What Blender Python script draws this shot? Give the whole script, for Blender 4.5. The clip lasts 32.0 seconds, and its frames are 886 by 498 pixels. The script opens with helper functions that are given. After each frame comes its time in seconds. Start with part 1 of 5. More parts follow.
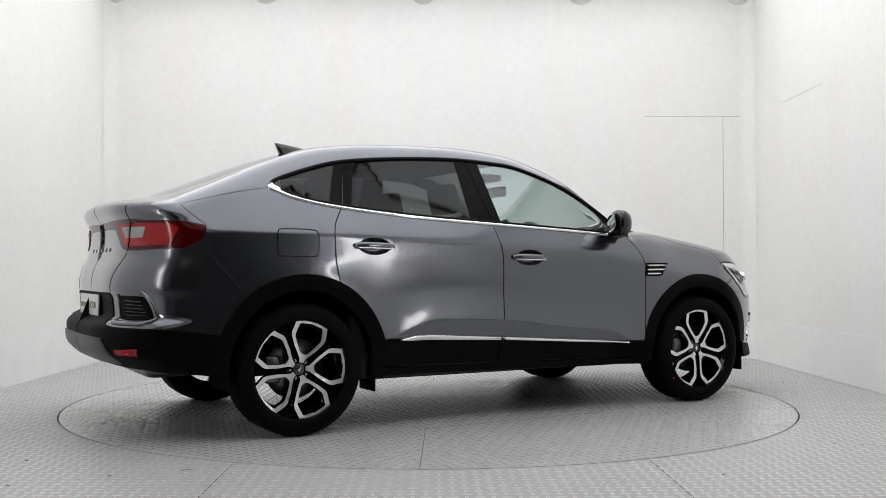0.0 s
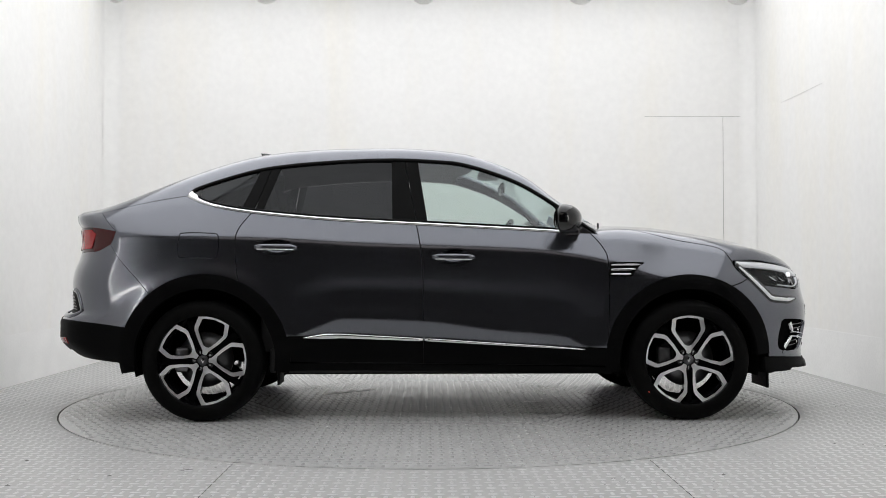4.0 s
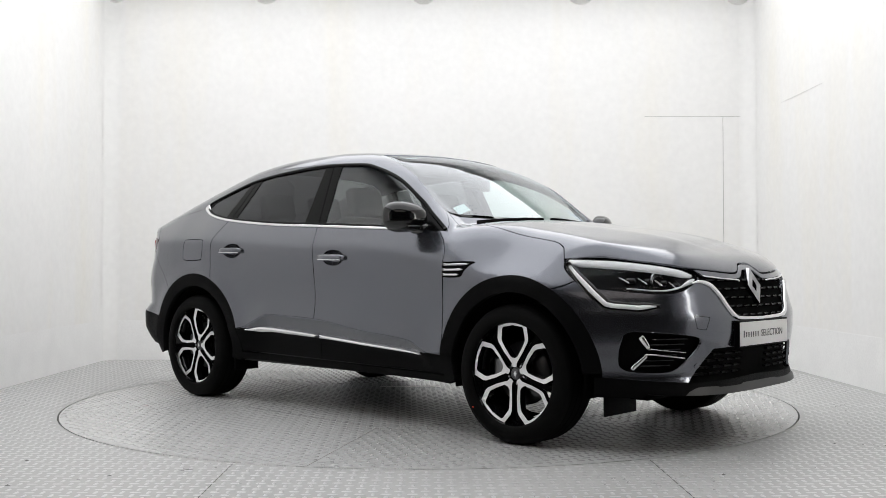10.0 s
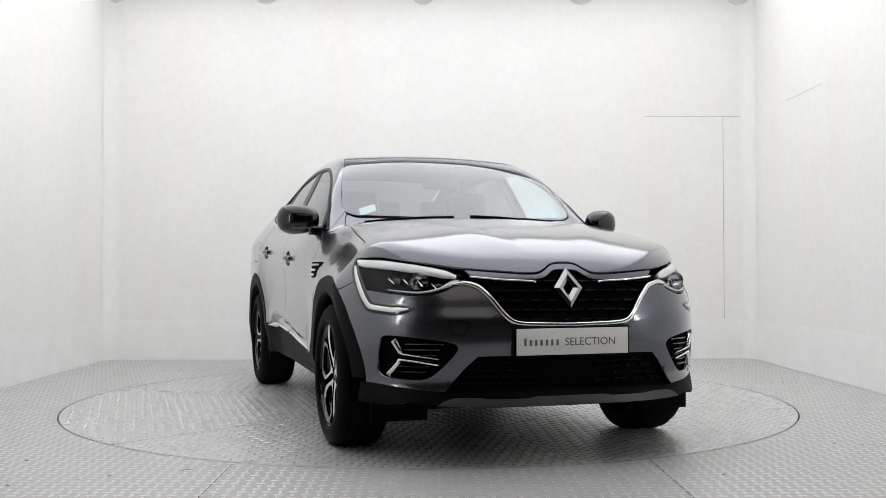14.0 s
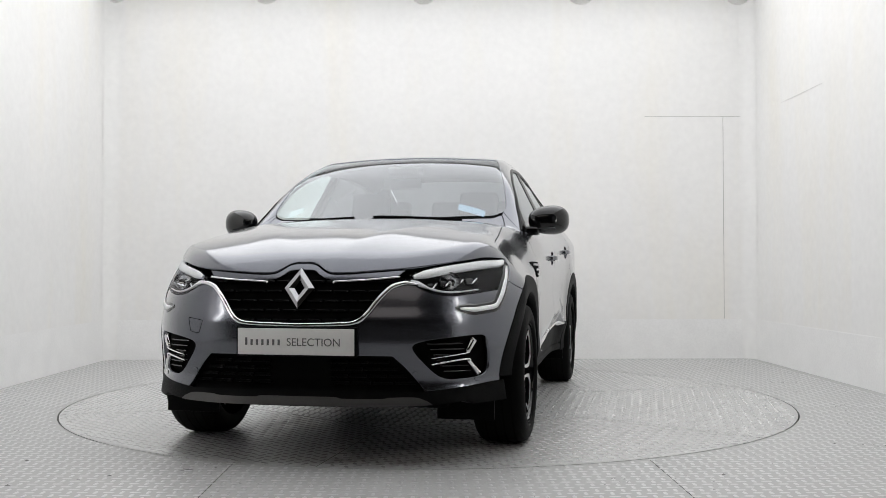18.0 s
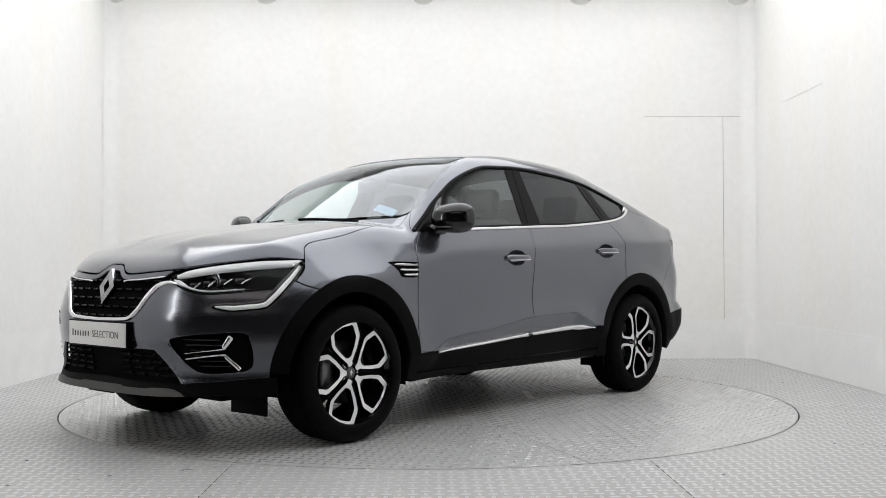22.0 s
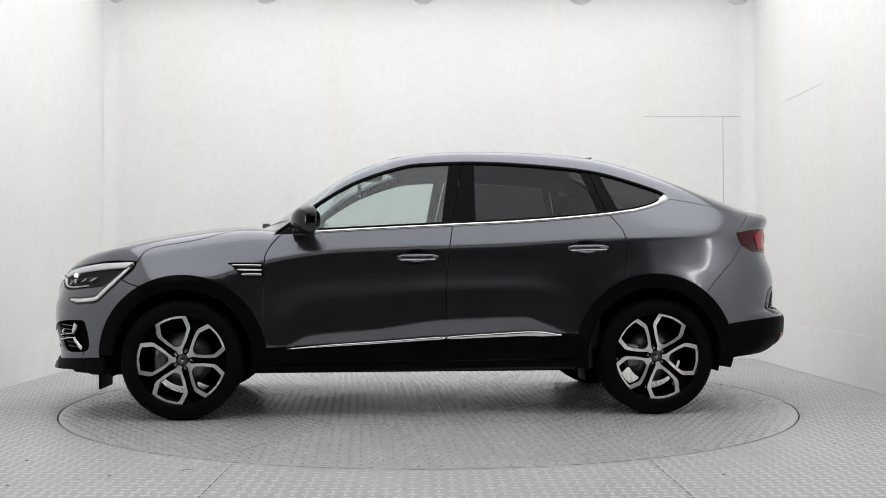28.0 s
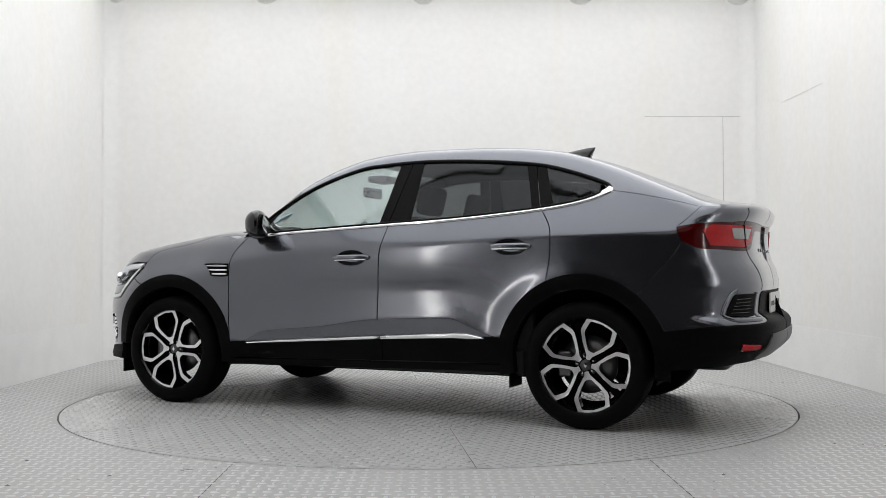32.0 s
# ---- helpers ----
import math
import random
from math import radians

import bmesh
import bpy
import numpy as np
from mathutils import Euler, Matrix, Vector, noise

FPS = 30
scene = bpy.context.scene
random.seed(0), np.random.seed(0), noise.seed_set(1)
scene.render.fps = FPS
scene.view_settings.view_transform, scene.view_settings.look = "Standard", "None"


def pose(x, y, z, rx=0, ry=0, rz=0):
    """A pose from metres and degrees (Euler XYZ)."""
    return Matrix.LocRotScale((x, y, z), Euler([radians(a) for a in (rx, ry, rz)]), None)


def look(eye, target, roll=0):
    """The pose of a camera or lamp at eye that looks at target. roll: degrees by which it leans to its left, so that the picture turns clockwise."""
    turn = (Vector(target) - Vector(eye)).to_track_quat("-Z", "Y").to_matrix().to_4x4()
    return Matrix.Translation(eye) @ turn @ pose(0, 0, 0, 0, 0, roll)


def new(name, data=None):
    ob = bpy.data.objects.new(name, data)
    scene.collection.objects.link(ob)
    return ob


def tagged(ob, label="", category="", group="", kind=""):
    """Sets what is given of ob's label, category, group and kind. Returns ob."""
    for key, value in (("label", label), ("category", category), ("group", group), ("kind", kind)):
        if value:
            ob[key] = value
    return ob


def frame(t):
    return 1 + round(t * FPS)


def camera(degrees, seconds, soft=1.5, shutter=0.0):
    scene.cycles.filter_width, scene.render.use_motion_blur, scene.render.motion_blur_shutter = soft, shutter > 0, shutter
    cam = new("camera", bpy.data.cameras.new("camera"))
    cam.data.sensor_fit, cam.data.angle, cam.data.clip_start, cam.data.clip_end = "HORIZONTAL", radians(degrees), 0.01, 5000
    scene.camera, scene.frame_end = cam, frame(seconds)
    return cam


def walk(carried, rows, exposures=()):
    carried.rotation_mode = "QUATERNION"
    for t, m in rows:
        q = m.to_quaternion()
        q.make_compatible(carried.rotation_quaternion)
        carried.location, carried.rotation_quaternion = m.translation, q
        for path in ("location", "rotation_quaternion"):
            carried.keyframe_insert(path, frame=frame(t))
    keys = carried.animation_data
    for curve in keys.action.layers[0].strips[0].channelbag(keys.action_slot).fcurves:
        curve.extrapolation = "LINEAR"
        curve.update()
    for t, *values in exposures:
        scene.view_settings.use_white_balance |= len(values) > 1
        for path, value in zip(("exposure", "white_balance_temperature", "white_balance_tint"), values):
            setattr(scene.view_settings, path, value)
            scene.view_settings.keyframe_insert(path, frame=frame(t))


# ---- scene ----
# Camera: fixed on a stand in front of the turntable
cam = camera(48.76, 32.0, soft=0.5)
EYE = (0.0, -6.408, 0.838)
STAND = look(EYE, (0.0791, -0.410, 0.9706), -0.06)
walk(cam, [(0, STAND), (32, STAND)], exposures=[(0, 0.0), (3, 0.05), (6, 0.0), (8, -0.08), (10, 0.16), (12, 0.19), (14, 0.10), (17, 0.03), (20, 0.05), (23, 0.16), (25, 0.10), (28, 0.03), (30, 0.05), (32, -0.02)])

# World: a closed studio, so only a weak neutral surrounding
world = bpy.data.worlds.new("studio_world")
scene.world = world
world.use_nodes = True
world.node_tree.nodes["Background"].inputs[0].default_value = (0.9, 0.95, 1.0, 1)
world.node_tree.nodes["Background"].inputs[1].default_value = 0.02


# ---------------------------------------------------------------- materials
def mat(name, color, rough=0.5, metal=0.0, coat=0.0, coat_rough=0.03, vary=0.0, scale=8.0, bump=0.0, bump_scale=120.0,
        spec=0.5, emit=None, power=0.0, alpha=1.0, trans=0.0, ior=1.45, detail=4.0, rough_vary=0.0):
    """Procedural surface with colour variation at two scales, roughness variation and fine relief."""
    m = bpy.data.materials.new(name)
    m.use_nodes = True
    nt = m.node_tree
    b = nt.nodes["Principled BSDF"]
    b.inputs["Base Color"].default_value = (*color, 1)
    b.inputs["Roughness"].default_value = rough
    b.inputs["Metallic"].default_value = metal
    b.inputs["Coat Weight"].default_value = coat
    b.inputs["Coat Roughness"].default_value = coat_rough
    b.inputs["Specular IOR Level"].default_value = spec
    b.inputs["Transmission Weight"].default_value = trans
    b.inputs["IOR"].default_value = ior
    b.inputs["Alpha"].default_value = alpha
    if emit:
        b.inputs["Emission Color"].default_value = (*emit, 1)
        b.inputs["Emission Strength"].default_value = power
    if vary or bump or rough_vary:
        tc = nt.nodes.new("ShaderNodeTexCoord")
    if vary:
        big = nt.nodes.new("ShaderNodeTexNoise")
        big.inputs["Scale"].default_value, big.inputs["Detail"].default_value = scale, detail
        small = nt.nodes.new("ShaderNodeTexNoise")
        small.inputs["Scale"].default_value = scale * 14
        add = nt.nodes.new("ShaderNodeMath")
        add.operation = "ADD"
        nt.links.new(tc.outputs["Object"], big.inputs["Vector"])
        nt.links.new(tc.outputs["Object"], small.inputs["Vector"])
        nt.links.new(big.outputs["Fac"], add.inputs[0])
        nt.links.new(small.outputs["Fac"], add.inputs[1])
        ramp = nt.nodes.new("ShaderNodeMapRange")
        ramp.inputs[1].default_value, ramp.inputs[2].default_value = 0.6, 1.4
        ramp.inputs[3].default_value, ramp.inputs[4].default_value = 1 - vary, 1 + vary
        nt.links.new(add.outputs[0], ramp.inputs[0])
        mul = nt.nodes.new("ShaderNodeVectorMath")
        mul.operation = "SCALE"
        mul.inputs[0].default_value = color
        nt.links.new(ramp.outputs[0], mul.inputs["Scale"])
        nt.links.new(mul.outputs[0], b.inputs["Base Color"])
        if rough_vary:
            rr = nt.nodes.new("ShaderNodeMapRange")
            rr.inputs[1].default_value, rr.inputs[2].default_value = 0.6, 1.4
            rr.inputs[3].default_value, rr.inputs[4].default_value = rough - rough_vary, rough + rough_vary
            nt.links.new(add.outputs[0], rr.inputs[0])
            nt.links.new(rr.outputs[0], b.inputs["Roughness"])
    if bump:
        grain = nt.nodes.new("ShaderNodeTexNoise")
        grain.inputs["Scale"].default_value = bump_scale
        bn = nt.nodes.new("ShaderNodeBump")
        bn.inputs["Strength"].default_value = bump
        bn.inputs["Distance"].default_value = 0.002
        nt.links.new(tc.outputs["Object"], grain.inputs["Vector"])
        nt.links.new(grain.outputs["Fac"], bn.inputs["Height"])
        nt.links.new(bn.outputs["Normal"], b.inputs["Normal"])
    return m


def pane(name, tint, gloss=0.02, base=0.08, edge=1.0):
    """Thin automotive glass: a tinted see-through sheet with a mirror coat whose gloss follows Fresnel."""
    m = bpy.data.materials.new(name)
    m.use_nodes = True
    nt = m.node_tree
    nt.nodes.remove(nt.nodes["Principled BSDF"])
    see = nt.nodes.new("ShaderNodeBsdfTransparent")
    see.inputs[0].default_value = (*tint, 1)
    gl = nt.nodes.new("ShaderNodeBsdfGlossy")
    gl.inputs["Roughness"].default_value = gloss
    gl.inputs["Color"].default_value = (0.95, 0.97, 1, 1)
    lw = nt.nodes.new("ShaderNodeLayerWeight")
    lw.inputs["Blend"].default_value = 0.5
    pw = nt.nodes.new("ShaderNodeMath")
    pw.operation = "POWER"
    pw.inputs[1].default_value = 5.0
    fr = nt.nodes.new("ShaderNodeMapRange")
    fr.inputs[3].default_value, fr.inputs[4].default_value = base, edge
    nt.links.new(lw.outputs["Facing"], pw.inputs[0])
    nt.links.new(pw.outputs[0], fr.inputs[0])
    mix = nt.nodes.new("ShaderNodeMixShader")
    nt.links.new(fr.outputs[0], mix.inputs[0])
    nt.links.new(see.outputs[0], mix.inputs[1])
    nt.links.new(gl.outputs[0], mix.inputs[2])
    nt.links.new(mix.outputs[0], nt.nodes["Material Output"].inputs[0])
    return m


PAINT = mat("grey_metallic_paint", (0.118, 0.123, 0.143), 0.245, 0.95, 1.0, 0.085, vary=0.04, scale=30, bump=0.03, bump_scale=900)
CLAD = mat("black_plastic", (0.0022, 0.0022, 0.0024), 0.5, spec=0.06, vary=0.15, scale=20, bump=0.25, bump_scale=700)
PILLAR = mat("satin_black_trim", (0.0025, 0.0025, 0.0025), 0.24, spec=0.07, vary=0.1)
GLOSS = mat("gloss_black", (0.003, 0.003, 0.0035), 0.08, coat=0.3, vary=0.05)
CHROME = mat("chrome", (0.8, 0.8, 0.81), 0.06, 1.0, vary=0.02)
SATIN = mat("satin_silver", (0.45, 0.45, 0.46), 0.24, 1.0, vary=0.05, scale=40)
EMBLEM = mat("smoked_chrome", (0.42, 0.42, 0.43), 0.09, 1.0, vary=0.04)
SKID = mat("grey_skid_paint", (0.055, 0.054, 0.053), 0.42, 0.3, vary=0.08)
MACHINED = mat("machined_alloy", (0.80, 0.80, 0.81), 0.36, 0.93, vary=0.05, scale=60)
RUBBER = mat("tyre_rubber", (0.003, 0.003, 0.003), 0.65, spec=0.07, vary=0.2, scale=25, bump=0.3, bump_scale=300)
DARK = mat("dark_inner", (0.004, 0.004, 0.004), 0.9, spec=0.05, vary=0.2)
TRIM = mat("cabin_trim", (0.016, 0.016, 0.017), 0.6, vary=0.15, scale=25, bump=0.05)
FABRIC = mat("seat_fabric", (0.022, 0.022, 0.023), 0.9, vary=0.25, scale=40, bump=0.08, bump_scale=200)
HEADLINER = mat("headliner", (0.12, 0.12, 0.118), 0.9, vary=0.05)
DISC = mat("brake_disc", (0.16, 0.16, 0.165), 0.35, 1.0, vary=0.15, scale=30)
REDLAMP = mat("red_lens", (0.36, 0.004, 0.007), 0.12, coat=0.0, spec=0.35, vary=0.15, scale=60)
DEEPRED = mat("dark_red_lens", (0.055, 0.0012, 0.002), 0.10, coat=0.0, spec=0.35, vary=0.1, scale=60)
LAMPWHITE = mat("lamp_white", (0.88, 0.89, 0.90), 0.3, 0.15, coat=0.5, vary=0.05)
LAMPBLACK = mat("lamp_black", (0.008, 0.008, 0.009), 0.45, spec=0.12, vary=0.1)
BOWL = mat("lamp_bowl", (0.85, 0.86, 0.88), 0.22, 1.0, vary=0.05)
CLEARCELL = mat("clear_lamp_cell", (0.36, 0.35, 0.35), 0.25, 0.5, vary=0.2, scale=80)
LAMPDARK = mat("lamp_dark", (0.10, 0.10, 0.105), 0.28, 0.85, coat=0.0, spec=0.3, vary=0.1)
PLATE = mat("plate_white", (0.80, 0.79, 0.77), 0.4, vary=0.03, scale=5)
INK = mat("plate_ink", (0.13, 0.13, 0.13), 0.6, vary=0.05)
REDDOT = mat("red_paint_dot", (0.75, 0.05, 0.02), 0.5, vary=0.05)
STICKER = mat("sticker_white", (0.7, 0.78, 0.78), 0.5, vary=0.05)
BLUESTICK = mat("sticker_blue", (0.35, 0.5, 0.68), 0.5, vary=0.05)
WALLW = mat("white_painted_wall", (0.885, 0.878, 0.865), 0.75, vary=0.035, scale=1.2, bump=0.05, bump_scale=60, rough_vary=0.1)
def stained(m, tint, amount):
    """Lay faint yellowed runs, stretched upright, over a painted wall."""
    nt = m.node_tree
    b = nt.nodes["Principled BSDF"]
    old = b.inputs["Base Color"].links[0].from_socket
    tc = nt.nodes.new("ShaderNodeTexCoord")
    mp = nt.nodes.new("ShaderNodeMapping")
    mp.inputs["Scale"].default_value = (2.2, 2.2, 0.35)
    no = nt.nodes.new("ShaderNodeTexNoise")
    no.inputs["Scale"].default_value, no.inputs["Detail"].default_value, no.inputs["Roughness"].default_value = 0.9, 5, 0.6
    mr = nt.nodes.new("ShaderNodeMapRange")
    mr.inputs[1].default_value, mr.inputs[2].default_value = 0.48, 0.72
    mr.inputs[3].default_value, mr.inputs[4].default_value = 0.0, amount
    mx = nt.nodes.new("ShaderNodeMix")
    mx.data_type, mx.blend_type = "RGBA", "MULTIPLY"
    mx.inputs[7].default_value = (*tint, 1)
    nt.links.new(tc.outputs["Object"], mp.inputs["Vector"])
    nt.links.new(mp.outputs[0], no.inputs["Vector"])
    nt.links.new(no.outputs["Fac"], mr.inputs[0])
    nt.links.new(mr.outputs[0], mx.inputs[0])
    nt.links.new(old, mx.inputs[6])
    nt.links.new(mx.outputs[2], b.inputs["Base Color"])


stained(WALLW, (1.0, 0.975, 0.91), 0.6)
SKIRTW = mat("white_cove_paint", (0.90, 0.895, 0.885), 0.65, vary=0.05, scale=5, rough_vary=0.1)
FLOORM = mat("grey_tread_plate", (0.44, 0.44, 0.435), 0.50, 0.15, spec=0.2, vary=0.04, scale=2.2, bump=0.08, bump_scale=200, rough_vary=0.04)
TREAD = mat("worn_tread_lozenges", (0.62, 0.62, 0.615), 0.30, 0.35, spec=0.3, vary=0.05, scale=3.0, rough_vary=0.04)
DECKM = mat("turntable_plate", (0.50, 0.50, 0.495), 0.34, 0.22, spec=0.4, vary=0.04, scale=2.2, bump=0.08, bump_scale=200, rough_vary=0.04)
DECKTREAD = mat("polished_tread_lozenges", (0.68, 0.68, 0.675), 0.23, 0.45, vary=0.05, scale=3.0, rough_vary=0.04)
FAINTW = mat("faint_wall_joint", (0.70, 0.69, 0.67), 0.9, vary=0.15, scale=3)
JOINTW = mat("wall_joint", (0.42, 0.41, 0.39), 0.9, vary=0.35, scale=3)
JOINT = mat("plate_joint_dirt", (0.06, 0.06, 0.06), 0.9, vary=0.4, scale=9)
CEILM = mat("ceiling_white", (0.7, 0.7, 0.7), 0.8, vary=0.03)
BACKM = mat("dark_hall_wall", (0.032, 0.030, 0.028), 0.9, vary=0.2, scale=1.5)
GLASS = pane("clear_glass", (0.72, 0.80, 0.77), 0.02, 0.08)
WIND = pane("windscreen_glass", (0.70, 0.79, 0.78), 0.02, 0.17)
PRIVACY = pane("privacy_glass", (0.13, 0.133, 0.138), 0.02, 0.028)
LENS = pane("lamp_lens", (0.96, 0.965, 0.97), 0.02, 0.018, 0.4)


# ---------------------------------------------------------------- mesh helpers
def part(name, bm, material, parent=None, label=""):
    """Link a bmesh as one mesh object under a thing or part."""
    me = bpy.data.meshes.new(name)
    bm.to_mesh(me)
    bm.free()
    me.materials.append(material)
    ob = new(name, me)
    if parent:
        ob.parent = parent
    if label:
        tagged(ob, label)
    return ob


def mesh_part(name, verts, faces, material, parent=None, label="", smooth=True, normals=None):
    me = bpy.data.meshes.new(name)
    me.from_pydata([tuple(map(float, v)) for v in verts], [], [tuple(map(int, f)) for f in faces])
    me.materials.append(material)
    me.polygons.foreach_set("use_smooth", [smooth] * len(me.polygons))
    if normals is not None:
        me.normals_split_custom_set_from_vertices([tuple(map(float, n)) for n in normals])
    me.update()
    ob = new(name, me)
    if parent:
        ob.parent = parent
    if label:
        tagged(ob, label)
    return ob


def box_bm(x0, x1, y0, y1, z0, z1, bevel=0.0, seg=2, bm=None):
    bm = bm or bmesh.new()
    got = bmesh.ops.create_cube(bm, size=1.0)["verts"]
    for v in got:
        v.co = Vector(((x0 + x1) / 2 + v.co.x * (x1 - x0), (y0 + y1) / 2 + v.co.y * (y1 - y0), (z0 + z1) / 2 + v.co.z * (z1 - z0)))
    if bevel:
        edges = list({e for v in got for e in v.link_edges})
        bmesh.ops.bevel(bm, geom=edges, offset=bevel, segments=seg, affect="EDGES", profile=0.6)
    for f in bm.faces:
        f.smooth = bevel > 0
    return bm


def lathe(profile, n=64, a0=0.0, a1=2 * math.pi):
    """Turn (radius, y) pairs round the y axis: vertices and faces."""
    full = abs(a1 - a0 - 2 * math.pi) < 1e-6
    cols = n if full else n + 1
    v, f = [], []
    for i in range(cols):
        a = a0 + (a1 - a0) * i / n
        for r, y in profile:
            v.append((r * math.cos(a), y, r * math.sin(a)))
    k = len(profile)
    for i in range(n):
        j = (i + 1) % cols
        for q in range(k - 1):
            f.append((i * k + q, i * k + q + 1, j * k + q + 1, j * k + q))
    return v, f


def hermite(pts, n=12):
    """A smooth open curve through points of any dimension."""
    p = np.asarray(pts, float)
    t = np.empty_like(p)
    t[1:-1] = (p[2:] - p[:-2]) / 2
    t[0], t[-1] = p[1] - p[0], p[-1] - p[-2]
    out = []
    for i in range(len(p) - 1):
        for s in np.arange(n) / n:
            s2, s3 = s * s, s * s * s
            out.append((2 * s3 - 3 * s2 + 1) * p[i] + (s3 - 2 * s2 + s) * t[i] + (3 * s2 - 2 * s3) * p[i + 1] + (s3 - s2) * t[i + 1])
    out.append(p[-1])
    return np.array(out)


def straight(pts, n=8):
    p = np.asarray(pts, float)
    return np.concatenate([p[i] + (p[i + 1] - p[i]) * (np.arange(n) / n)[:, None] for i in range(len(p) - 1)] + [p[-1:]])


def rule(*xv):
    """A smooth function through x, value pairs (x rising), kept from overshooting."""
    x, v = np.array(xv[0::2], float), np.array(xv[1::2], float)
    d = np.diff(v) / np.diff(x)
    m = np.zeros_like(v)
    for i in range(1, len(v) - 1):
        if d[i - 1] * d[i] > 0:
            w1, w2 = 2 * (x[i + 1] - x[i]) + x[i] - x[i - 1], x[i + 1] - x[i] + 2 * (x[i] - x[i - 1])
            m[i] = (w1 + w2) / (w1 / d[i - 1] + w2 / d[i])
    m[0], m[-1] = d[0], d[-1]
    gx, gv = [], []
    for i in range(len(v) - 1):
        h = x[i + 1] - x[i]
        for s in np.arange(24) / 24:
            gx.append(x[i] + s * h)
            gv.append((1 + 2 * s) * (1 - s) ** 2 * v[i] + s * (1 - s) ** 2 * h * m[i] + s * s * (3 - 2 * s) * v[i + 1] + s * s * (s - 1) * h * m[i + 1])
    gx.append(x[-1])
    gv.append(v[-1])
    gx, gv = np.array(gx), np.array(gv)
    return lambda q: np.interp(q, gx, gv)


# ---------------------------------------------------------------- the shape of the car's skin
# Car space: x forward from the middle of the wheelbase, y to its left, z up from the turntable.
ROOF_Z = rule(-2.6, 1.16, -2.26, 1.20, -2.1, 1.215, -2.0, 1.232, -1.85, 1.285, -1.66, 1.36, -1.48, 1.432, -1.3, 1.494, -1.11, 1.543, -0.86, 1.574, -0.57, 1.588,
              -0.3, 1.590, -0.07, 1.580, 0.146, 1.557, 0.33, 1.507, 0.5, 1.424, 0.67, 1.317, 0.88, 1.175, 1.05, 1.055, 1.3, 0.86, 1.8, 0.4)
HOOD_Z = rule(-2.6, 0.9, 0.5, 1.07, 0.9, 1.115, 1.04, 1.120, 1.2, 1.109, 1.43, 1.077, 1.6, 1.050, 1.8, 1.010, 1.95, 0.964, 2.07, 0.911, 2.2, 0.83, 2.4, 0.65)
WIDE = rule(-2.5, 0.80, -2.2, 0.855, -1.9, 0.882, -1.6, 0.897, -1.36, 0.897, -0.9, 0.882, -0.4, 0.880, 0.2, 0.885, 0.8, 0.888, 1.1, 0.894, 1.36, 0.896, 1.7, 0.893, 2.0, 0.885, 2.4, 0.86)
SHOULDER = rule(-2.6, 1.05, -1.2, 1.03, -0.4, 0.985, 0.5, 0.95, 0.9, 0.885, 1.3, 0.79, 2.4, 0.76)
LEAN = rule(-2.6, 0.78, -1.5, 0.755, -0.8, 0.575, -0.2, 0.505, 0.6, 0.515, 1.0, 0.54, 1.4, 0.68, 2.4, 0.70)
FLANK = rule(0.1, -0.085, 0.25, -0.072, 0.37, -0.060, 0.43, -0.050, 0.48, -0.025, 0.513, -0.007, 0.525, -0.002, 0.56, -0.005, 0.62, -0.011, 0.70, -0.013, 0.80, -0.006, 0.88, -0.002, 0.93, 0.0, 1.6, 0.0)
CREASE = rule(-1.2, 0.47, -0.86, 0.475, -0.72, 0.522, -0.58, 0.568, -0.13, 0.555, 0.28, 0.503, 0.66, 0.466, 0.80, 0.408, 1.2, 0.40)
DOORS = rule(-2.5, 0.0, -1.15, 0.0, -0.62, 1.0, 0.7, 1.0, 1.15, 0.15, 2.5, 0.15)
NOSE_X = rule(0.0, 2.05, 0.17, 2.13, 0.215, 2.188, 0.26, 2.207, 0.31, 2.195, 0.36, 2.183, 0.45, 2.195, 0.55, 2.21, 0.62, 2.212, 0.68, 2.197, 0.75, 2.18, 0.85, 2.145, 0.92, 2.11, 1.2, 1.9)
NOSE_SWEEP = rule(0.0, 0.23, 0.5, 0.235, 0.7, 0.245, 0.8, 0.275, 0.9, 0.315, 1.2, 0.33)
TAIL_X = rule(0.0, -1.9, 0.28, -2.06, 0.38, -2.215, 0.46, -2.285, 0.55, -2.29, 0.585, -2.26, 0.615, -2.212, 0.70, -2.215, 0.76, -2.225, 0.83, -2.215, 0.92, -2.18, 1.0, -2.165, 1.08, -2.17, 1.13, -2.20, 1.19, -2.23, 1.3, -2.24)


def smax(a, b, k):
    h = np.clip(0.5 + 0.5 * (a - b) / k, 0, 1)
    return b + (a - b) * h + k * h * (1 - h)


def half_width(x, z):
    t = z - SHOULDER(x)
    ramp = 0.5 * (t + np.sqrt(t * t + 0.022 ** 2))
    hip = 0.008 * np.exp(-((x + 1.30) / 0.42) ** 2 - ((z - 0.66) / 0.20) ** 2) + 0.004 * np.exp(-((x - 1.36) / 0.45) ** 2 - ((z - 0.66) / 0.2) ** 2)
    for cx in (1.36, -1.345):
        r = np.hypot(x - cx, z - 0.345)
        hip = hip + (0.011 if cx < 0 else 0.007) * np.exp(-((r - 0.46) / 0.075) ** 2) * np.clip((z - 0.34) / 0.1, 0, 1)
    return WIDE(x) - LEAN(x) * ramp + FLANK(z + (0.525 - CREASE(x)) * np.clip((0.86 - z) / 0.26, 0, 1)) * DOORS(x) + hip


